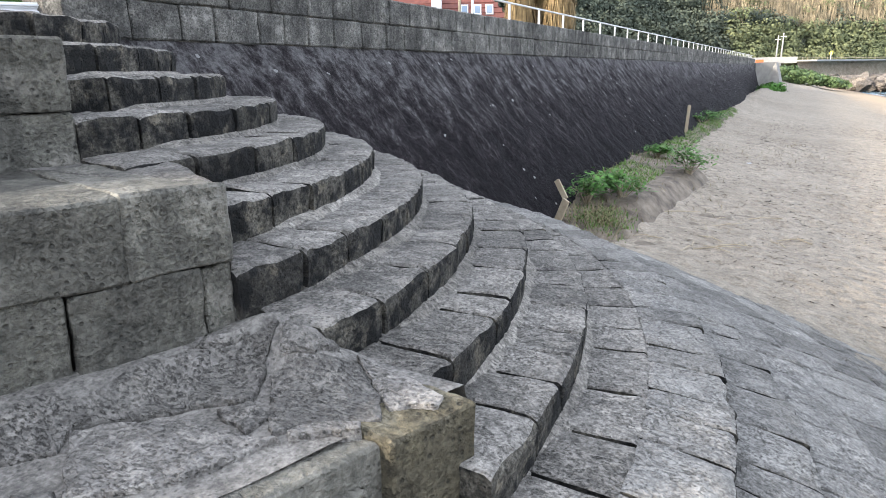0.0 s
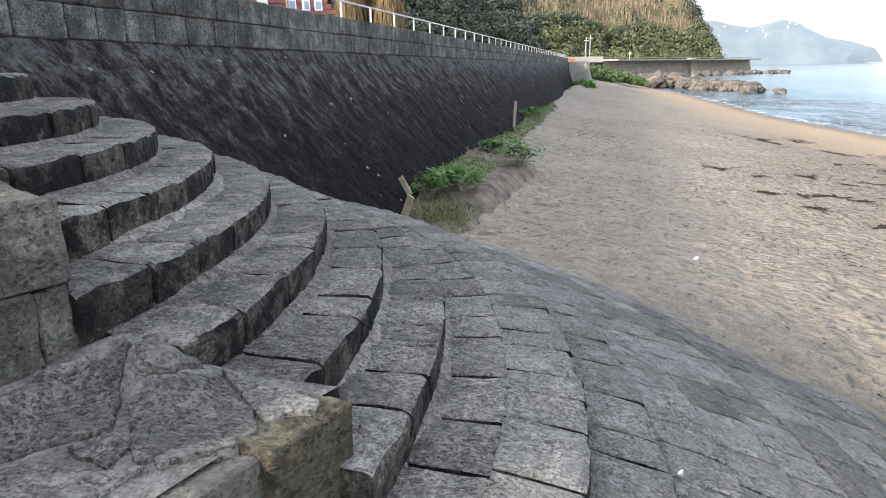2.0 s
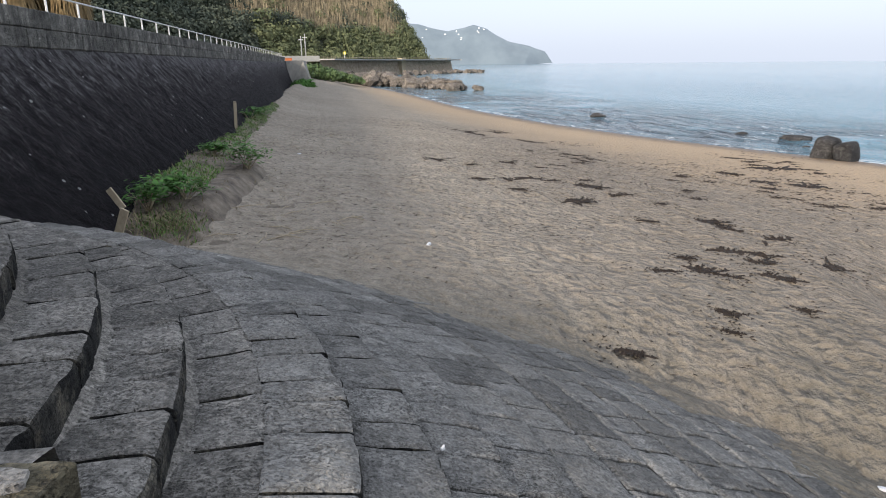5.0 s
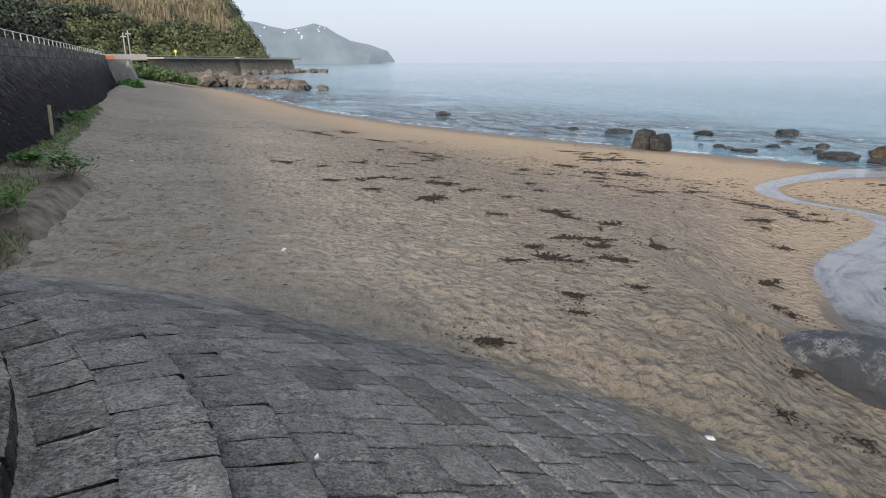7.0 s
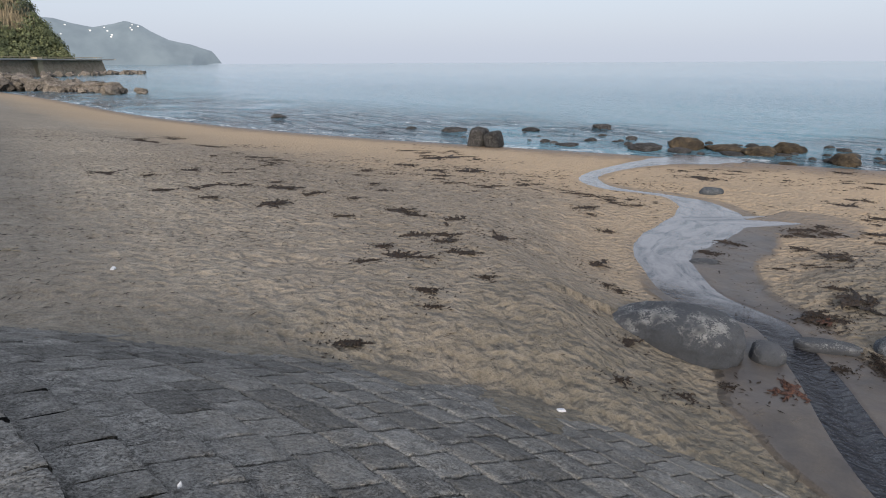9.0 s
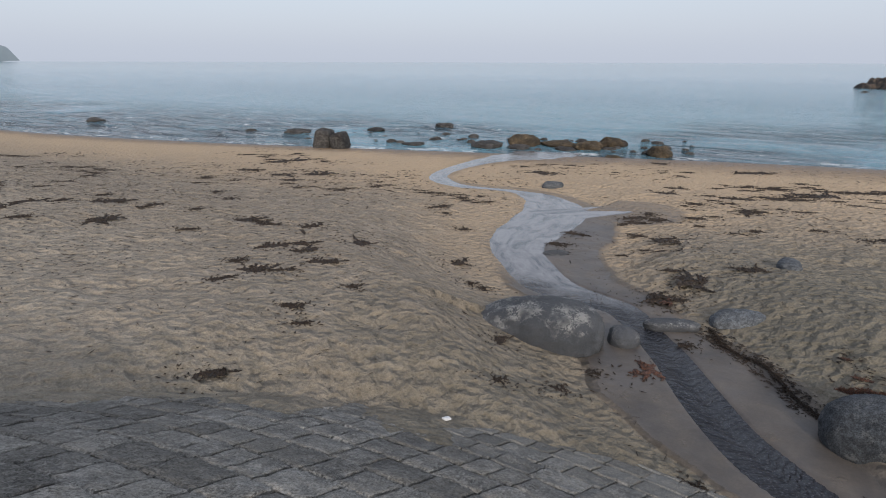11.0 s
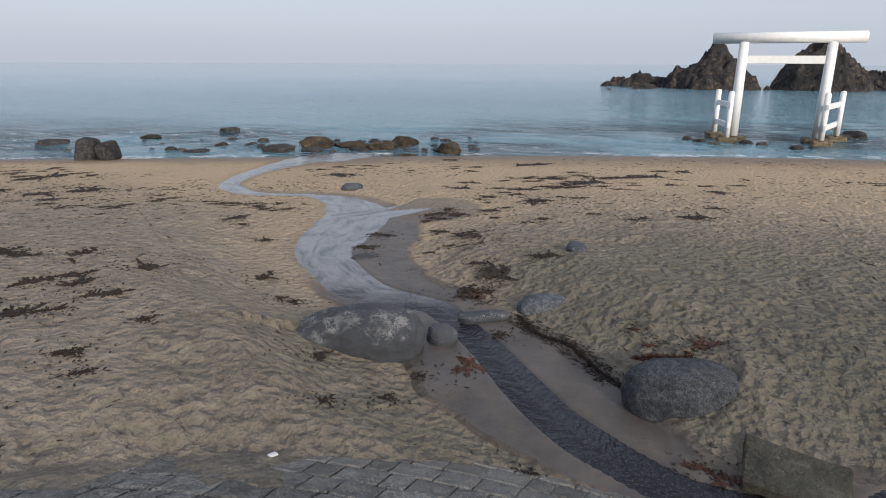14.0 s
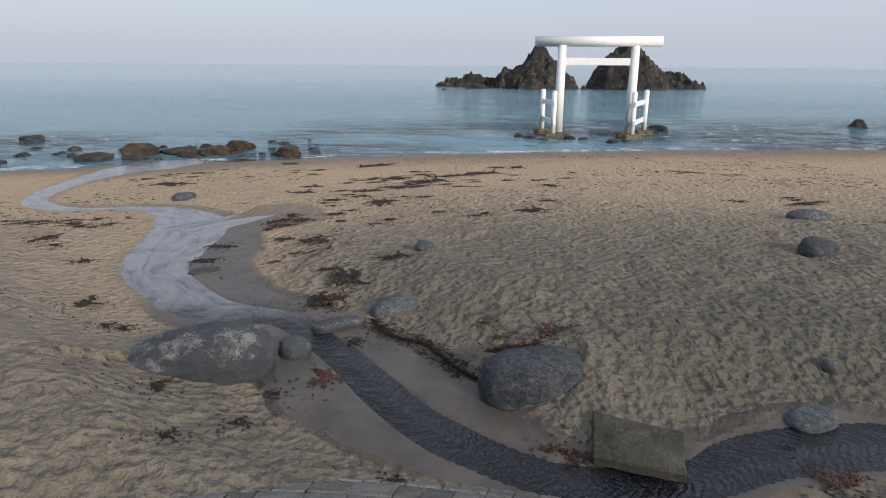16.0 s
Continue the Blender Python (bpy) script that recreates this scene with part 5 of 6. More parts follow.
# clumps on the north beach, by the stream, and along the south beach's strandline: x, y, width
NORTH = ((6.02, 8.22, 0.58), (5.95, 7.73, 0.4), (5.69, 6.92, 0.34), (5.24, 5.85, 0.2), (5.0, 6.96, 0.24), (4.83, 7.36, 0.5), (4.95, 7.87, 0.2), (4.22, 7.25, 0.22), (4.18, 5.77, 0.24), (3.95, 5.39, 0.15), (2.65, 5.18, 0.3),
         (7.36, 9.05, 0.4), (7.09, 7.65, 0.4), (6.78, 10.41, 0.48), (6.95, 10.05, 0.34), (6.95, 9.66, 0.22), (6.73, 11.82, 0.25), (5.66, 10.41, 0.22), (6.3, 12.8, 0.4), (4.97, 11.89, 0.48), (5.88, 13.8, 0.56), (6.21, 14.73, 0.37),
         (3.89, 12.75, 0.31), (5.15, 14.19, 0.35), (4.52, 14.46, 0.7), (5.8, 17.06, 0.25), (6.51, 17.55, 0.38), (4.98, 17.65, 0.42), (3.84, 17.0, 0.24))
NORTH_FAR = ((3.36, 14.23, 0.27), (9.11, 14.66, 0.24), (8.27, 12.93, 0.31), (13.2, 17.3, 0.71), (12.6, 16.06, 0.47), (14.43, 16.67, 0.82), (16.55, 20.92, 1.03), (17.66, 20.06, 0.37), (13.52, 19.47, 0.55), (2.88, 17.48, 0.41),
             (12.3, 9.88, 0.43), (12.01, 9.43, 0.2), (11.29, 8.38, 0.26), (8.79, 6.75, 0.46), (7.93, 5.85, 0.2), (7.94, 5.6, 0.2), (5.93, 4.06, 0.27), (5.51, 3.03, 0.18), (4.91, 3.43, 0.2), (4.79, 1.35, 0.14), (6.3, 2.89, 0.1))
STREAMSIDE = ((11.96, 6.97, 0.23), (12.82, 6.28, 0.37), (11.65, 6.09, 0.36), (8.85, 3.79, 0.55), (9.24, 2.99, 0.48), (9.31, 2.81, 0.22), (9.4, 3.15, 0.3), (10.04, 2.79, 0.58), (10.42, 3.28, 0.25), (10.71, 2.11, 0.32), (11.77, 3.46, 0.56),
              (13.08, 4.2, 0.55), (12.5, 3.9, 0.45), (13.4, 4.91, 0.39), (15.29, 5.8, 0.45), (15.49, 5.18, 0.4), (15.96, 5.6, 0.25), (14.89, 5.57, 0.36), (18.09, 5.1, 0.69), (19.77, 4.29, 0.65), (18.55, 4.24, 0.4), (19.24, 6.21, 0.46),
              (20.69, 6.33, 0.35), (7.76, 2.27, 0.17), (17.54, 3.38, 0.57), (14.27, 3.07, 0.27), (14.66, 2.79, 0.21))
STRAND = ((20.76, 3.76, 0.35), (20.67, 3.26, 0.5), (21.43, 3.0, 0.4), (22.32, 2.38, 0.8), (23.56, 2.06, 0.5), (23.97, 1.43, 0.6), (24.39, 0.9, 0.6), (24.93, 0.35, 0.7), (26.86, -0.86, 0.6), (26.77, -0.02, 0.5), (26.97, 5.37, 1.0),
          (15.08, 0.76, 0.25), (15.64, 0.56, 0.32), (21.15, -1.69, 0.4), (17.71, -1.26, 0.35), (16.25, -0.75, 0.45), (27.64, 9.15, 0.4), (20.66, 11.22, 0.9), (22.46, 13.17, 0.47))
for places, turn in ((NORTH, -27), (NORTH_FAR, -35), (STREAMSIDE, -75), (STRAND, -80)):
    for i, (x, y, w) in enumerate(places):
        lay_weed(x, y, weeds, rr.randrange(7), turn + rr.gauss(0, 16), w * 1.4, form=(1, rr.uniform(0.9, 1.6), 1))
for x, y, k, s in ((6.71, 2.43, 2, 0.38), (7.43, -0.32, 1, 0.28), (7.49, 0.33, 0, 0.14), (7.83, 0.51, 0, 0.1), (7.2, -0.1, 2, 0.12), (9.24, 2.95, 2, 0.3), (5.3, -0.38, 1, 0.24), (5.05, -2.6, 1, 0.3), (5.45, -0.1, 0, 0.16)):
    lay_weed(x, y, redweeds, k, 40 * k - 80, s * 1.35, label="clump of red-brown seaweed on the damp sand", form=(1, 1.2, 1))
for i in range(14):
    a = i / 13
    x, y = 6.86 + 0.3 * math.cos(2.4 * a - 1.2), -0.05 + 0.55 * math.sin(2.6 * a - 1.3)
    ob = tagged(new("seaweed", redweeds[i % 3]), "red-brown seaweed draped over a boulder", "seaweed", "seaweed on the boulder")
    ob.matrix_basis = pose(x, y, 0.955 + 0.42 * max(0.15, 1 - ((x - 6.6) / 0.48) ** 2.4 - (abs(y + 0.03) / 0.66) ** 2.4) ** 0.42, 0, 14, -90 + 70 * (a - 0.5)) @ Matrix.Diagonal((0.16, 0.12, 0.9, 1))
# dark weed along the cut bank, which also draws the ledge's thin shadow line
for i in range(18):
    a = i / 17
    lay_weed(8.3 - 1.5 * a, 2.1 - 1.5 * a + 0.05 * math.sin(9 * a), weeds, i, 45 + 15 * math.sin(7 * a), 0.2, "weed along the bank", 0.01, "line of dark seaweed along the cut sandbank, doubling as its thin shadow line", (1.3, 0.5, 0.8))
# drift lines
rr = random.Random(5)
for i in range(230):
    if i % 7 == 0:
        yc, sc = rr.uniform(-16, 34), rr.choice((0.42, 0.5, 0.55, 0.58, 0.74, 0.8)) + rr.gauss(0, 0.03)
    y, s = yc + rr.gauss(0, 0.9), sc + rr.gauss(0, 0.018)
    x = BASE_X + s * (float(shore_x(y)) - BASE_X)
    if float(stream_at(np.array([x]), np.array([y]))[0][0]) > 1.6 and math.hypot(x - CX, y - CY) > 9.5 and not (y < 4 and x < 15):
        lay_weed(x, y, weeds, rr.randrange(7), rr.uniform(-30, 10) - 60 + 2 * min(y, 15), rr.uniform(0.14, 0.5), form=(1, rr.uniform(0.5, 1.2), 0.8))

# dark litter of shells, twigs and weed scraps, too small to pick apart
rg = np.random.default_rng(6)
y = 30 * rg.random(11000) ** 1.6 - 6
x = rg.uniform(-2.4, 16, 11000)
r, a = np.hypot(x - CX, y - CY), np.degrees(np.arctan2(y - CY, x - CX))
off = (r < 9.9) & (a < 12) | (r < 8.6) & (a < 24) | (r < 7.2) | (stream_at(x, y)[0] < 0.8) | (fbm(x, y, 40.0, 2, 0.35) < rg.uniform(-0.25, 0.15, 11000))


def flakes(name, x, y, ln, wd, label):
    """Small crumpled scraps lying on the sand, joined."""
    n = len(x)
    z, h = ground_z(x, y) + 0.006, rg.uniform(0, math.tau, n)
    c_, s_ = np.cos(h), np.sin(h)
    P = np.stack([np.stack([x + u * ln * c_ - v * wd * s_, y + u * ln * s_ + v * wd * c_, z + w * (wd * 0.8 + 0.001)], -1) for u, v, w in ((-1, 0, 0), (0, -1, 0), (1, 0, 0), (0, 1, 0), (0, 0, 1))], 1)
    k = np.arange(n)[:, None] * 5
    F = np.concatenate([k + np.array(f) for f in ((0, 1, 4), (1, 2, 4), (2, 3, 4), (3, 0, 4))])
    me = bpy.data.meshes.new(name)
    me.from_pydata(P.reshape(-1, 3).tolist(), [], F.tolist())
    me.materials.append(WEED)
    tagged(new(name, me), label, "debris", kind="stuff")


x, y = x[~off], y[~off]
flakes("beach_litter", x, y, rg.uniform(0.01, 0.06, len(x)) * (1 + y * 0.03), rg.uniform(0.002, 0.006, len(x)) * (1 + y * 0.03), "dark scraps of weed, twigs and shell scattered on sand")

# crumbs torn off the clumps of weed
px, py = [], []
for cx_, cy_, sx, sy, turn in LAID:
    k = int(24 + 50 * min(sx, 0.7))
    u, v = rg.normal(0, 0.45 * sx + 0.04, k), rg.normal(0, 0.34 * sy + 0.03, k)
    c_, s_ = math.cos(radians(turn)), math.sin(radians(turn))
    px.append(cx_ + u * c_ - v * s_)
    py.append(cy_ + u * s_ + v * c_)
px, py = np.concatenate(px), np.concatenate(py)
flakes("weed_crumbs", px, py, rg.uniform(0.008, 0.04, len(px)) * (1 + np.hypot(px, py) * 0.02), rg.uniform(0.004, 0.013, len(px)) * (1 + np.hypot(px, py) * 0.02), "dark crumbs of dried weed strewn round the clumps")

# white scraps
WHITESCRAP = plain_mat("white_scrap", (0.6, 0.6, 0.62), (0.75, 0.75, 0.76), 0.7, 20, 0.3)
for x, y, w in ((3.9, 3.33, 0.036), (0.35, 2.39, 0.009), (-0.91, 17.5, 0.05), (1.2, 8.2, 0.03), (5.15, 0.35, 0.05)):
    bm = rough_block([(-w, -w * 0.6, 0), (w, -w * 0.6, 0), (w, w * 0.6, 0.01), (-w, w * 0.6, 0), (-w, -w * 0.6, 0.012), (w, -w * 0.6, 0.02), (w, w * 0.6, 0.03), (-w, w * 0.6, 0.012)], 1, 0.008, 0.003, x)
    ob = thing("paper_scrap", bm, WHITESCRAP, "small crumpled white scrap of litter", "litter")
    ob.matrix_basis = pose(x, y, max(float(ground_z(np.array([x]), np.array([y]))[0]), apron_z(math.hypot(x - CX, y - CY)) + 0.03 if math.hypot(x - CX, y - CY) < 9.4 else 0), 0, 0, 40 * x)


# ---- vegetated bank at the foot of the wall ----
def bank_z(x, y):
    edge = np.interp(y, [7.5, 8.6, 11, 13.6, 15.5, 40], [-2.4, -1.9, -1.7, -1.45, -2.45, -2.6]) + 0.3 * fbm(y, y * 0, 3.0, 3, 0.9)
    ridge = sm(0.12, -0.28, x - edge) * sm(7.9, 8.7, y) * sm(40, 22, y)
    tall = np.interp(y, [8, 10, 14, 15.5, 40], [0.10, 0.2, 0.18, 0.1, 0.06])
    return sand_z(x, y) + ridge * (tall + 0.16 * fbm(x, y, 9.0, 3, 0.8) + 0.12 * fbm(x, y, 23.0, 4, 3.2)) - (1 - sm(0.0, 0.2, ridge)) * 0.05


Xb, Yb = np.meshgrid(np.linspace(-3.3, -0.4, 70), np.concatenate([np.arange(7.4, 16, 0.05), np.linspace(16, 41, 130)]))
tagged(new("earth_bank", grid_mesh("earth_bank", np.stack([Xb, Yb, bank_z(Xb, Yb)], -1), EARTH)), "low eroded bank of sandy earth along the sea wall", "bank", kind="structure")


def blades(name, spots, mat, label, h0, h1, lean=0.5, width=0.008, category="grass"):
    rr_ = random.Random(len(spots))
    bm = bmesh.new()
    for x, y, z in spots:
        a, h = rr_.uniform(0, math.tau), rr_.uniform(h0, h1)
        d = Vector((math.cos(a), math.sin(a), 0))
        s = Vector((-d.y, d.x, 0)) * width
        p = Vector((x, y, z - 0.01))
        q = p + d * h * lean * 0.4 + Vector((0, 0, h * 0.65))
        t = p + d * h * lean + Vector((0, 0, h * 0.9))
        v = [bm.verts.new(c) for c in (p - s, p + s, q + s * 0.8, q - s * 0.8, t)]
        bm.faces.new(v[:4])
        bm.faces.new((v[3], v[2], v[4]))
    return thing(name, bm, mat, label, category, kind="stuff")


rr = random.Random(12)
green, dry = [], []
for i in range(19000):
    y = 8.5 + 26 * rr.random() ** 1.5
    x = rr.uniform(-3.2, -1.9 if y < 15 else -2.4)
    k = fbm(x, y, 14.0, 3, 0.9) + 0.12 - 0.16 * (x + 2.4)
    turf = 10.2 < y < 13.0 and x < -2.0
    if (not turf and k < rr.uniform(-0.1, 0.25)) or (not turf and y < 15.5 and rr.random() < 0.72) or (x > -2.15 and y < 15):
        continue
    (green if rr.random() < (0.95 if 9.9 < y < 13.2 or y > 15.5 else 0.55) else dry).append((x, y, float(bank_z(np.array(x), np.array(y)))))
for i in range(1500):
    x, y = rr.gauss(-2.3, 0.22), rr.gauss(8.75, 0.28)
    (green if rr.random() < 0.5 else dry).append((x, y, float(bank_z(np.array(x), np.array(y)))))
blades("grass", green, GRASS, "short green grass on the bank by the sea wall", 0.03, 0.09, 0.7, 0.007)
DRYGRASS = plain_mat("dry_grass", (0.16, 0.13, 0.07), (0.3, 0.25, 0.15), 0.9, 9, 0.0, vary="island")
for i in range(1800):
    y = rr.uniform(9, 30)
    x = rr.uniform(-2.2, 0.9)
    if fbm(x, y, 44.0, 3, 0.7) > rr.uniform(-0.05, 0.3):
        dry.append((x, y, float(max(bank_z(np.array(x), np.array(y)), sand_z(x, y)))))
blades("dry_grass", dry, DRYGRASS, "sparse dry grass and roots on the sand", 0.04, 0.14, 1.4, 0.005)


def shrub(x, y, r, h, seed, label):
    """A low shrub: a few crooked stems and many small toothed leaves."""
    rs = random.Random(seed)
    z = float(bank_z(np.array(x), np.array(y)))
    base = empty("shrub", (x, y, z), label, "shrub", "shrubs by the sea wall")
    tips = []
    for i in range(9):
        a = rs.uniform(0, math.tau)
        e = Vector((math.cos(a) * r * rs.uniform(0.4, 0.9), math.sin(a) * r * rs.uniform(0.4, 0.9), h * rs.uniform(0.5, 0.95)))
        mid = e * 0.5 + Vector((rs.uniform(-0.04, 0.04), rs.uniform(-0.04, 0.04), 0.05))
        bm = bmesh.new()
        tube(bm, (0, 0, -0.05), mid, 0.012, 0.008, 6)
        tube(bm, mid, e, 0.008, 0.003, 6)
        part("stem", bm, TIMBER, base)
        tips += [mid.lerp(e, k) for k in (0.2, 0.5, 0.8, 1.0)]
    bm = bmesh.new()
    for i in range(430):
        c = rs.choice(tips) + Vector((rs.gauss(0, r * 0.22), rs.gauss(0, r * 0.22), rs.gauss(0, h * 0.13)))
        if c.z < 0.02:
            continue
        a, ln = rs.uniform(0, math.tau), rs.uniform(0.07, 0.17)
        d = Vector((math.cos(a), math.sin(a), rs.uniform(-0.5, 0.35))).normalized() * ln
        s = Vector((-d.y, d.x, rs.uniform(-0.02, 0.02))) * 0.42
        v = [bm.verts.new(p) for p in (c - d * 0.5, c + s * 0.5 - d * 0.05, c + d * 0.55, c - s * 0.5 - d * 0.05)]
        bm.faces.new(v)
    part("foliage", bm, LEAF, base)
    return base


shrub(-2.7, 9.35, 0.44, 0.5, 1, "bright green leafy shrub growing against the sea wall")
shrub(-2.25, 9.75, 0.36, 0.34, 2, "dark green leafy shrub on the earth bank")
shrub(-1.72, 13.0, 0.42, 0.58, 3, "green leafy shrub at the edge of the eroded bank")
shrub(-2.6, 14.3, 0.36, 0.28, 4, "low green leafy shrub against the sea wall")
shrub(-2.9, 24.0, 0.6, 0.35, 5, "low green leafy shrub against the sea wall")
shrub(-2.9, 27.0, 0.7, 0.35, 6, "low green leafy shrub against the sea wall")

# planks and a post
bm = bmesh.new()
box(bm, -0.055, 0.055, -0.015, 0.015, -0.3, 0.42)
bmesh.ops.bevel(bm, geom=bm.edges[:], offset=0.004, segments=1, affect="EDGES")
ob = thing("timber_stake", bm, TIMBER, "short pale timber stake stuck in sand beside the paving", "stake")
ob.matrix_basis = pose(-2.74, 8.05, float(bank_z(np.array(-2.72), np.array(8.05))) + 0.06, 0, 24, -20)
bm = bmesh.new()
box(bm, -0.045, 0.045, -0.012, 0.012, -0.15, 0.15)
bmesh.ops.bevel(bm, geom=bm.edges[:], offset=0.004, segments=1, affect="EDGES")
ob = thing("timber_offcut", bm, TIMBER, "weathered timber offcut leaning against the sea wall", "plank")
ob.matrix_basis = pose(-2.76, 8.3, float(bank_z(np.array(-2.72), np.array(8.05))) + 0.52, 0, -35, -20)
bm = bmesh.new()
box(bm, -0.045, 0.045, -0.045, 0.045, -0.3, 0.84)
bmesh.ops.bevel(bm, geom=bm.edges[:], offset=0.008, segments=1, affect="EDGES")
ob = thing("timber_post", bm, TIMBER, "weathered pale grey timber post standing in the sand", "post")
ob.matrix_basis = pose(-2.95, 20.7, float(bank_z(np.array(-2.95), np.array(20.7))), 0, 3, 10)
rr = random.Random(8)
for i in range(14):
    bm = bmesh.new()
    ln = rr.uniform(0.15, 0.4)
    tube(bm, (-ln, 0, 0), (0, rr.uniform(-0.05, 0.05), 0.02), 0.007, 0.009, 6)
    tube(bm, (0, rr.uniform(-0.05, 0.05), 0.02), (ln, rr.uniform(-0.08, 0.08), 0.0), 0.009, 0.005, 6)
    ob = thing("twig", bm, TIMBER, "bleached driftwood twig on the sand", "driftwood", "driftwood twigs")
    x, y = rr.uniform(-1.8, 0.4), rr.uniform(7.9, 11.0)
    ob.matrix_basis = pose(x, y, float(ground_z(np.array([x]), np.array([y]))[0]) + 0.015, 0, 0, rr.uniform(0, 180))

# ---- road behind the wall, house, palms ----
bm = bmesh.new()
box(bm, -60, -6.2, -30, 170, 4.6, 5.05)
thing("road", bm, ROADWAY, "asphalt road behind the sea wall", "road", kind="structure")


def house():
    """A hip-roofed house; its walls stand behind the road's parapet."""
    h = empty("house", (-13.5, 26.5, 5.05), "cream house with a steep red tiled hip roof and skylights", "house")
    h.matrix_basis = pose(-13.5, 26.5, 5.05, 0, 0, 27.5)
    bm = bmesh.new()
    box(bm, -5.0, 1.9, -2.2, 2.2, 0, 0.9)
    part("wall", bm, CONCRETE, h, "cream plaster wall")
    bm = bmesh.new()
    ridge_l, ridge_r = (-3.0, 0, 4.15), (-0.2, 0, 4.15)
    e = [(-5.5, -2.6, 0.85), (2.2, -2.6, 0.85), (2.2, 2.6, 0.85), (-5.5, 2.6, 0.85), ridge_r, ridge_l]
    v = [bm.verts.new(c) for c in e]
    for f in ((0, 1, 4, 5), (1, 2, 4), (2, 3, 5, 4), (3, 0, 5), (3, 2, 1, 0)):
        bm.faces.new([v[i] for i in f])
    roof = part("roof", bm, ROOF, h, "steep red tiled roof")
    pitch_ = math.degrees(math.atan2(3.3, 2.6))
    # courses of tiles across the front slope
    for i in range(15):
        t = (i + 0.5) / 15
        bm = bmesh.new()
        box(bm, -5.5 + 2.5 * t, 2.2 - 2.4 * t, -0.13, 0.15, -0.01, 0.03)
        q = part("tile_course", bm, ROOF, roof)
        q.matrix_basis = pose(0, -2.6 + 2.6 * t, 0.85 + 3.3 * t, pitch_ - 5, 0, 0)
    for x in (-0.1, 0.45, 0.95):
        for nm, g, mt, dz in (("skylight", 0.16, WHITE, 0.04), ("skylight_pane", 0.115, PANE, 0.055)):
            bm = bmesh.new()
            box(bm, x - g, x + g, -g * 1.7, g * 1.7, 0.02, dz + 0.03)
            q = part(nm, bm, mt, roof)
            q.matrix_basis = pose(0, -1.8, 0.85 + 0.8 * 3.3 / 2.6, pitch_, 0, 0)
    bm = bmesh.new()
    box(bm, -1.45, -1.05, -2.75, -0.9, 0, 2.6)
    part("gable_trim", bm, WHITE, h, "cream gable trim")
    bm = bmesh.new()
    tube(bm, (-0.3, -2.9, 0), (-0.3, -2.9, 3.2), 0.06, None, 10)
    part("flue_pipe", bm, TIMBER, h)
    return h


PANE = Mat("skylight_glass", 0.08).color((0.25, 0.32, 0.4)).m
house()
FROND = plain_mat("dead_palm_frond", (0.18, 0.12, 0.055), (0.38, 0.27, 0.13), 0.9, 6, 0.0, vary="island")


def palm(x, y, h, seed):
    """A palm whose trunk is wrapped in a skirt of dead fronds, green crown above."""
    rs = random.Random(seed)
    p = empty("palm_tree", (x, y, 5.05), "palm tree with a skirt of dry brown fronds", "tree", "palms by the road")
    bm = bmesh.new()
    for i in range(8):
        tube(bm, (0.02 * i, 0, h * i / 8), (0.02 * (i + 1), 0, h * (i + 1) / 8), 0.24 - 0.005 * i, 0.21 - 0.005 * i, 10)
    part("trunk", bm, TIMBER, p)
    for nm, mt, n, z0, z1, drop in (("dead_fronds", FROND, 1100, h * 0.45, h, 1.0), ("fronds", LEAF, 240, h, h + 0.35, -0.2)):
        bm = bmesh.new()
        for i in range(n):
            a, z = rs.uniform(0, math.tau), rs.uniform(z0, z1)
            ln = rs.uniform(0.3, 0.75)
            d = Vector((math.cos(a), math.sin(a), 0))
            s = Vector((-d.y, d.x, 0)) * rs.uniform(0.012, 0.035)
            p0, p1 = d * 0.2 + Vector((0, 0, z)), d * (0.2 + ln * 0.55) + Vector((0, 0, z + (0.25 if drop < 0 else 0.1)))
            p2 = d * (0.25 + ln * (0.65 if drop > 0 else 1.1)) + Vector((0, 0, z - ln * drop * 0.7 if drop > 0 else z - 0.1))
            v = [bm.verts.new(c) for c in (p0 - s * 0.3, p0 + s * 0.3, p1 + s, p1 - s, p2)]
            bm.faces.new(v[:4])
            bm.faces.new((v[3], v[2], v[4]))
        part(nm, bm, mt, p, "dry brown hanging fronds" if drop > 0 else "")
    return p


palm(-8.5, 24.6, 2.3, 1)
palm(-9.9, 24.1, 2.1, 2)
palm(-9.3, 25.2, 2.4, 3)


# ---- far end of the beach ----
bm = bmesh.new()
v = [(-4.29, 76.88, 0.80), (-1.42, 75.39, 0.80), (-1.42, 84.39, 0.80), (-4.29, 85.88, 0.80), (-4.49, 76.87, 4.90), (-2.60, 77.96, 4.91), (-2.60, 86.96, 4.91), (-4.49, 85.87, 4.90)]
vv = [bm.verts.new(c) for c in v]
for f in ((3, 2, 1, 0), (4, 5, 6, 7), (0, 1, 5, 4), (1, 2, 6, 5), (2, 3, 7, 6), (3, 0, 4, 7)):
    bm.faces.new([vv[i] for i in f])
thing("wing_wall", bm, plain_mat("stained_concrete", (0.19, 0.18, 0.16), (0.3, 0.285, 0.255), 0.9, 1.2, 0.3), "pale concrete wing wall where the sea wall ends", "wall", kind="structure")
bm = bmesh.new()
box(bm, -8, -1.0, 122, 123, 5.0, 6.0)
thing("parapet_far", bm, CONCRETE, "pale concrete parapet by the road", "parapet", kind="structure")


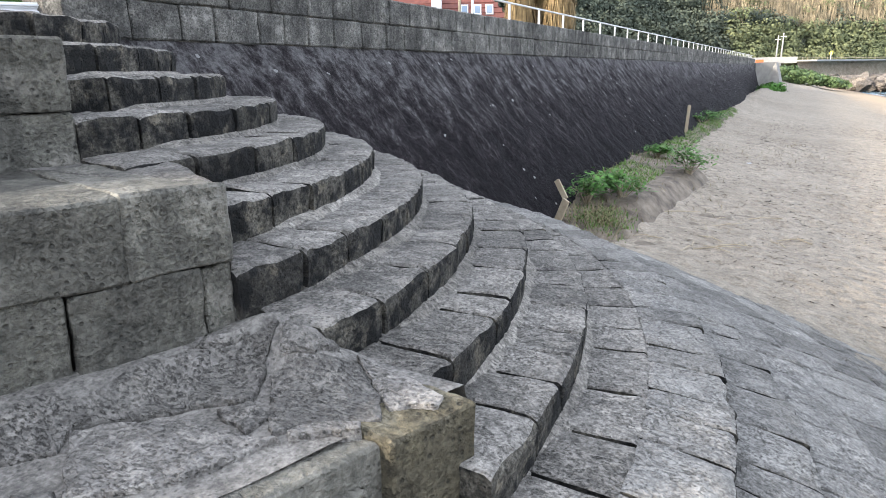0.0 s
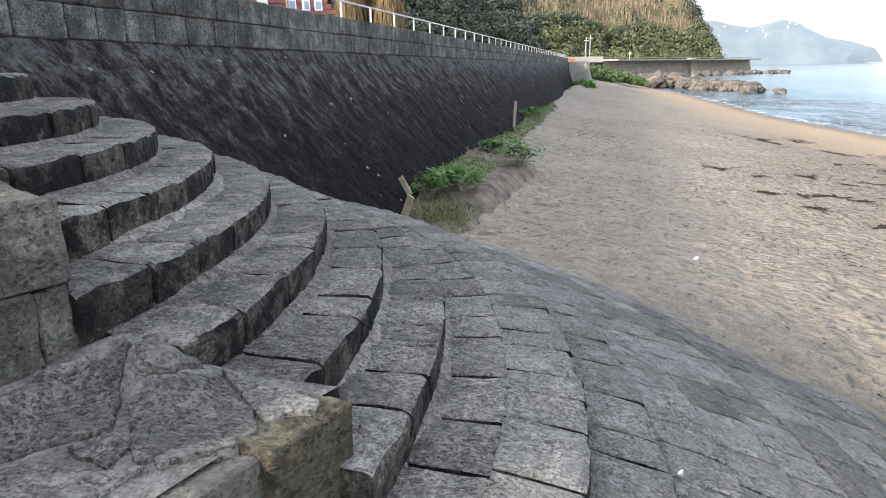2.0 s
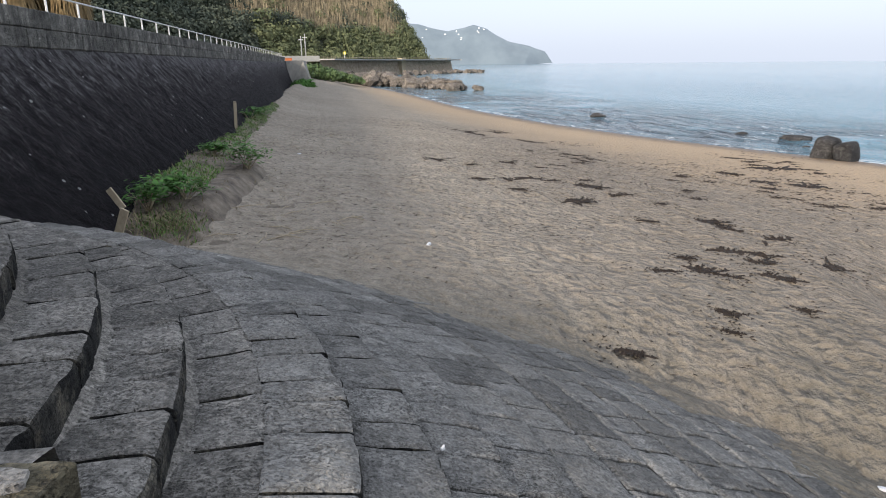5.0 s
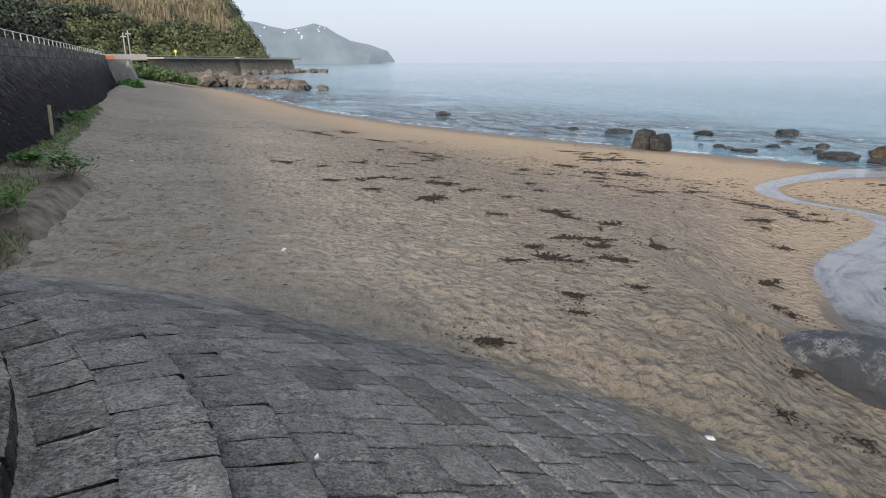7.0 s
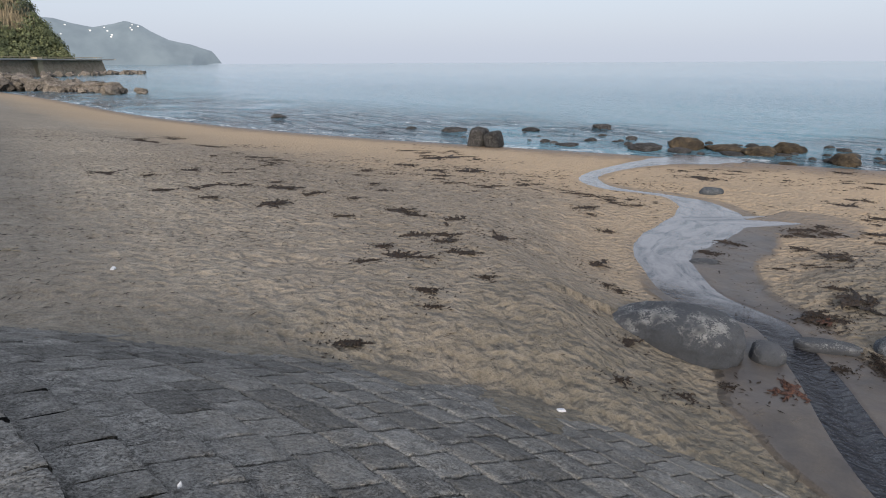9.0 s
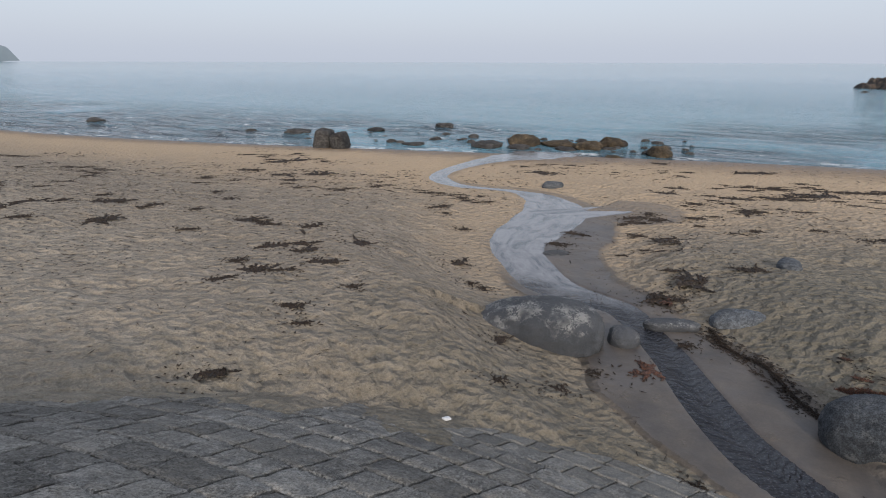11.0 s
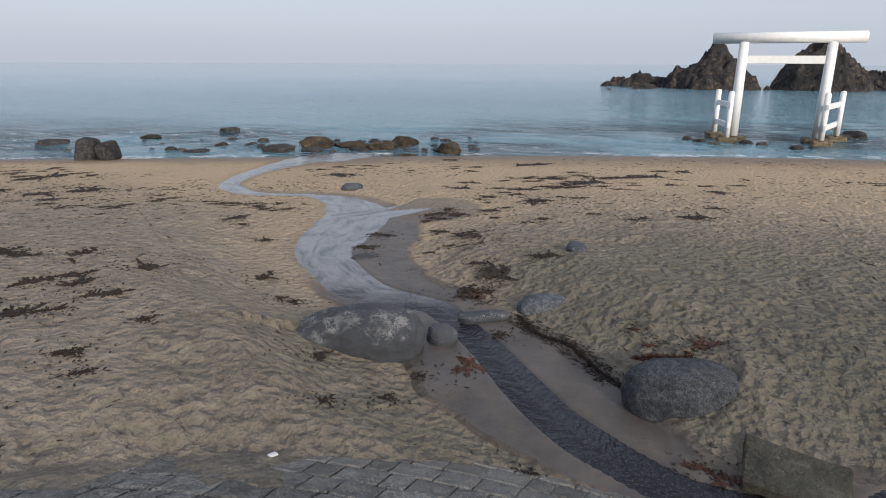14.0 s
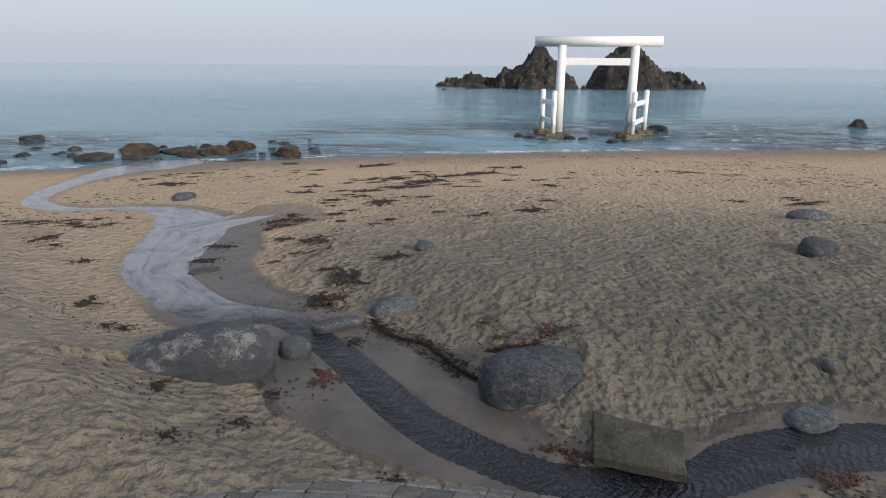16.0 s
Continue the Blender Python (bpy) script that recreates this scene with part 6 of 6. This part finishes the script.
def clump(bm, c, r, n, rs, up=0.6, size=0.5):
    for _ in range(n):
        d = Vector((rs.gauss(0, 1), rs.gauss(0, 1), rs.gauss(0, up)))
        d = d.normalized() * r * rs.uniform(0.55, 1.0)
        p = c + Vector((d.x, d.y, d.z * 0.75))
        t = d.normalized()
        a = t.orthogonal().normalized()
        a.rotate(Matrix.Rotation(rs.uniform(0, math.tau), 3, t))
        b = t.cross(a)
        s = size * rs.uniform(0.6, 1.3)
        p2 = p + t * s * 0.04
        bm.faces.new([bm.verts.new(q) for q in (p - a * s * 0.5, p2 - b * s * 0.4, p + a * s * 0.5, p2 + b * s * 0.45)])


def bush_mound():
    rs = random.Random(3)
    bm = bmesh.new()
    for i in range(330):
        t = rs.random()
        x, y = -2.8 + 8.0 * t + rs.uniform(-1.0, 1.0), 112 + 14 * rs.random()
        z = 1.3 + 3.1 * (1.0 - 0.8 * t) * rs.uniform(0.35, 1.0)
        clump(bm, Vector((x, y, z)), 0.8, 22, rs, 0.6, 0.42)
    thing("bush", bm, plain_mat("creeper_leaf", (0.05, 0.09, 0.03), (0.13, 0.19, 0.065), 0.7, 2, 0.0, vary="island"), "green tangle of creepers over a bank", "bush", kind="stuff")


bush_mound()
for x, y in ((-1.6, 72), (-2.2, 70)):
    bm = bmesh.new()
    rs = random.Random(int(y))
    for i in range(24):
        clump(bm, Vector((x - 0.6 + rs.uniform(-0.7, 0.7), y + rs.uniform(-2, 2), 1.9 + rs.uniform(0, 0.8))), 0.5, 20, rs, 0.6, 0.3)
    thing("bush", bm, LEAF, "green bush at the foot of the wing wall", "bush", "bushes by the wing wall")
for x, y, h in ((-4.3, 126, 6.6), (-3.6, 128, 7.1)):
    pl = empty("utility_pole", (x, y, 3.0), "pale concrete utility pole by the road", "utility pole", "utility poles")
    bm = bmesh.new()
    tube(bm, (0, 0, 0), (0, 0, h), 0.15, 0.09, 12)
    part("pole", bm, CONCRETE, pl, smooth=True)
    bm = bmesh.new()
    box(bm, -0.45, 0.45, -0.05, 0.05, h - 0.7, h - 0.6)
    part("crossarm", bm, RAIL, pl)
SIGNY = plain_mat("yellow_sign_paint", (0.6, 0.5, 0.05), (0.7, 0.6, 0.08), 0.5, 5, 0.0)
sg = empty("road_sign", (7.3, 243, 5.6), "yellow road sign on a post above the far sea wall", "road sign")
bm = bmesh.new()
tube(bm, (0, 0, 0), (0, 0, 3.2), 0.1, None, 8)
part("post", bm, RAIL, sg)
bm = bmesh.new()
box(bm, -0.45, 0.45, -0.05, 0.05, 2.4, 3.4)
part("sign_panel", bm, SIGNY, sg)
bm = bmesh.new()
box(bm, -0.6, 0.6, -0.2, 0.2, 0, 0.55)
ob = thing("road_barrier", bm, plain_mat("orange_plastic", (0.55, 0.14, 0.04), (0.65, 0.2, 0.06), 0.6, 3, 0.0), "orange plastic road barrier by the road end", "barrier")
ob.matrix_basis = pose(-6.4, 118.6, 5.05)


def far_wall():
    """Sea wall of the road round the headland."""
    w = empty("wall_headland", (0, 0, 0), "weathered stone sea wall carrying the road round the headland", "sea wall", kind="structure")
    line = [(-2, 236), (14, 268), (40, 300), (62, 320), (58, 345)]
    for (ax, ay), (bx, by) in zip(line, line[1:]):
        n = Vector((by - ay, ax - bx, 0)).normalized()
        P = np.array([[[ax + (bx - ax) * s + n.x * (6.4 - z) * 0.25, ay + (by - ay) * s + n.y * (6.4 - z) * 0.25, z] for s in np.linspace(0, 1, 30)] for z in np.linspace(6.4, -0.6, 12)])
        part("stone_face", bmesh_from_grid(P), FARWALL, w)
        bm = bmesh.new()
        L = math.hypot(bx - ax, by - ay)
        box(bm, 0, L, -6, 0.15, 6.0, 6.45, pose(ax, ay, 0, 0, 0, math.degrees(math.atan2(by - ay, bx - ax))))
        part("coping", bm, CONCRETE, w)
        k = int(L / 3)
        bm = bmesh.new()
        for i in range(k + 1):
            px, py = ax + (bx - ax) * i / k, ay + (by - ay) * i / k
            box(bm, px - 0.06, px + 0.06, py - 0.06, py + 0.06, 6.4, 7.3)
        tube(bm, (ax, ay, 7.1), (bx, by, 7.1), 0.08, None, 6)
        part("guard_rail", bm, TIMBER, w)
    bm = bmesh.new()
    box(bm, -1.6, 1.6, -1.5, 1.0, -0.4, 6.9)
    q = part("stair_block", bm, plain_mat("tan_concrete", (0.4, 0.33, 0.22), (0.5, 0.42, 0.3), 0.9, 2, 0.2), w, "tan concrete block in the wall")
    q.matrix_basis = pose(33.6, 290.5, 0, 0, 0, 50)


FARWALL = stone_mat("headland_wall_stone", (0.33, 0.28, 0.225), (0.5, 0.44, 0.37), (0.55, 0.5, 0.43), scale=0.25, con=0.4, chips=0.4)
far_wall()
rr = random.Random(41)
for i in range(60):
    t = rr.random()
    x, y = 10 + 64 * t + rr.uniform(-2, 6), 262 + 58 * t + rr.uniform(-14, 0)
    s = rr.uniform(0.8, 2.0)
    ob = tagged(new("far_rock", far_meshes[i % 5]), "brown boulder at the foot of the headland wall", "rock", "rocks under the headland wall")
    ob.matrix_basis = pose(x, y, 0.2, rr.uniform(-20, 20), rr.uniform(-20, 20), rr.uniform(0, 360)) @ Matrix.Diagonal((s, s, s, 1))


# ---- wooded headland, and an unseen ridge behind the road to shade the beach ----
def hill_in(x, y):
    """How far inside the hill's front a point lies."""
    d1 = (x - 48) * -0.745 + (y - 312) * 0.667
    d2 = (x + 30) * -0.87 + (y - 225) * 0.49
    # unseen ridge south of the headland, added to keep the sun off the near beach
    d3 = -(x + 34)
    return np.maximum(np.maximum(d1, d2), np.where(y < 95, d3, -1e3))


def hill_z(x, y):
    d = hill_in(x, y)
    front = 5.0 + 0.95 * np.maximum(d, 0) * sm(-2, 10, d)
    flank = 6.0 + 2.0 * (48.0 - x)
    south = 6 + 0.95 * np.maximum(d, 0)
    z = np.where(y < 100, np.minimum(south, 36), np.minimum(np.minimum(front, flank), 68))
    z = z + fbm(x, y, 3.0, 4, 0.05) * 8 * sm(0, 15, d)
    return np.where(d < -1, 1.0, np.maximum(z, 1.0))


Xh, Yh = np.meshgrid(np.arange(-190, 62, 3.0), np.arange(-160, 430, 3.0))
tagged(new("hill", grid_mesh("hill", np.stack([Xh, Yh, hill_z(Xh, Yh) - np.where(hill_in(Xh, Yh) < 0, 3.0, 0.0)], -1), plain_mat("hill_soil", (0.03, 0.035, 0.02), (0.07, 0.07, 0.035), 0.95, 0.3, 0.0))),
       "steep wooded headland hill above the road, with an unseen ridge added for shade", "hill", kind="structure")
rs = random.Random(21)
wood = {"dark": bmesh.new(), "light": bmesh.new()}
culm = bmesh.new()
made = 0
while made < 5200:
    x, y = rs.uniform(-120, 52), rs.uniform(95, 400)
    d = float(hill_in(np.array(x), np.array(y)))
    if d < 0 or d > 75 or rs.random() < d / 130 or x < -0.55 * y:
        continue
    made += 1
    z = float(hill_z(np.array(x), np.array(y)))
    bam = z + 16 * float(fbm(x, z * 1.5, 6.0, 3, 0.06)) > 19 and x > -0.12 * y and x < 38 - 6 * rs.random()
    if bam and rs.random() < 0.9:
        for _ in range(13):
            px, py, h, wd = x + rs.gauss(0, 2.0), y + rs.gauss(0, 2.0), rs.uniform(2.5, 6), rs.uniform(0.04, 0.13)
            s = Vector((1, rs.uniform(-0.5, 0.5), 0)) * wd
            b = Vector((px, py, float(hill_z(np.array(px), np.array(py))) - 0.5))
            tp = b + Vector((rs.uniform(-0.6, 0.6), rs.uniform(-0.6, 0.6), h))
            culm.faces.new([culm.verts.new(q) for q in (b - s, b + s, tp + s * 0.5, tp - s * 0.5)])
    else:
        r = rs.uniform(1.8, 4.2)
        light = x > -0.1 * y and (float(fbm(x, z * 2, 8.0, 3, 0.08)) + rs.uniform(-0.15, 0.15) > -0.05 or z < 17)
        clump(wood["light" if light else "dark"], Vector((x, y, z + r * 0.55)), r, 64, rs, 0.9, 0.85)
LIGHTWOOD = plain_mat("light_woodland_foliage", (0.09, 0.11, 0.05), (0.2, 0.21, 0.1), 1.0, 0.12, 0.0, vary="island", spread=(0.75, 1.15))
thing("woodland", wood["dark"], WOODLEAF, "dense dark green evergreen woodland on the headland", "trees", kind="stuff")
thing("woodland", wood["light"], LIGHTWOOD, "lighter green scrub on the headland slope", "trees", kind="stuff")
thing("bamboo_grove", culm, BAMBOO, "withered straw-brown bamboo on the headland slope", "bamboo", kind="stuff")

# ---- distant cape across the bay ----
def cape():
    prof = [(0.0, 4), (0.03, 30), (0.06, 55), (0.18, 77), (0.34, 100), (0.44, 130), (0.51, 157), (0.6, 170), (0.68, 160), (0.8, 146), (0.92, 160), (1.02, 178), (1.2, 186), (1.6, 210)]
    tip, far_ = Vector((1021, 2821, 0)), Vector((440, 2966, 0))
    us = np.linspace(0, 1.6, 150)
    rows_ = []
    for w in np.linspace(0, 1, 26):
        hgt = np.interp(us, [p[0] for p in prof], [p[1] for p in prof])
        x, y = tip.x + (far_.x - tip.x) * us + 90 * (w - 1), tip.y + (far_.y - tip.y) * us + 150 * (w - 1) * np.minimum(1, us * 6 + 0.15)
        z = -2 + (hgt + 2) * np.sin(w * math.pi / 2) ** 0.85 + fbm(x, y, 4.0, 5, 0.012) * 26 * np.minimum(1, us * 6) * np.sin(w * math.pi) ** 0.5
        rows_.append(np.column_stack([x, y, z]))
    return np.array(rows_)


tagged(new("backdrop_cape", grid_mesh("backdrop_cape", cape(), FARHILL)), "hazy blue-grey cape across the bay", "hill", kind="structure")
for i in range(16):
    u, w = rr.choice((0.55, 0.68, 0.74, 0.95, 1.1)) + rr.gauss(0, 0.03), rr.uniform(0.45, 0.8)
    bm = bmesh.new()
    s = rr.uniform(1.6, 3.2)
    box(bm, -s, s, -3, 3, -4, rr.uniform(0.2, 1.2))
    ob = thing("distant_house", bm, WHITE, "tiny white building on the distant cape", "house", "buildings on the cape")
    x, y, z = cape()[int(w * 25), int(u / 1.6 * 149)]
    ob.matrix_basis = pose(float(x), float(y), float(z) + 3, 0, 0, rr.uniform(0, 90))

# ---- worn white box at the head of the stairs ----
bx = empty("storage_box", (-5.15, 2.87, Z0 + 10 * RISE - 0.01), "worn white plastic box with dark cracks on the top step", "box")
bx.matrix_basis = pose(-5.2, 2.9, Z0 + 10 * RISE - 0.01, 0, 0, 58)
bm = bmesh.new()
box(bm, -0.26, 0.24, -0.16, 0.16, 0, 0.15)
bmesh.ops.bevel(bm, geom=bm.edges[:], offset=0.02, segments=3, affect="EDGES")
part("body", bm, WHITE, bx)
bm = bmesh.new()
box(bm, -0.27, 0.25, -0.17, 0.17, 0.15, 0.19)
bmesh.ops.bevel(bm, geom=bm.edges[:], offset=0.015, segments=2, affect="EDGES")
part("lid", bm, WHITE, bx)

# ---- wind-strewn crumbs of weed and twig along the strandlines ----
n = 9000
x, y = rg.uniform(-1.0, 9.0, n), rg.uniform(7.5, 34, n)
keep = fbm(x, y, 50.0, 3, 0.5) + 0.1
y2 = rg.uniform(-14, 30, n)
x2 = shore_x(y2) - np.abs(rg.normal(9, 5, n)) - 2
keep2 = fbm(x2, y2, 61.0, 3, 0.35) + 0.05
big = np.concatenate([np.ones(n), np.full(n, 2.1)])
x, y, keep = np.concatenate([x, x2]), np.concatenate([y, y2]), np.concatenate([keep, keep2])
d_, w_, b_ = stream_at(x, y)
ok = (keep > rg.uniform(0, 0.25, 2 * n)) & (np.hypot(x - CX, y - CY) > R0 + COURSES * TREAD + 0.2) & (d_ > w_ + 0.3)
x, y, big = x[ok], y[ok], big[ok]
flakes("strand_litter", x, y, rg.uniform(0.015, 0.07, len(x)) * big, rg.uniform(0.003, 0.01, len(x)) * big, "fine dark crumbs of weed and twig strewn on the sand")

# green shrub behind the head of the stairs
bm = bmesh.new()
rs = random.Random(15)
for i in range(26):
    clump(bm, Vector((-7.6 + rs.uniform(-0.5, 0.5), 3.9 + rs.uniform(-0.7, 0.7), 5.05 + rs.uniform(0, 0.7))), 0.25, 24, rs, 0.7, 0.1)
thing("shrub", bm, LEAF, "green leafy shrub beside the road at the head of the stairs", "shrub")
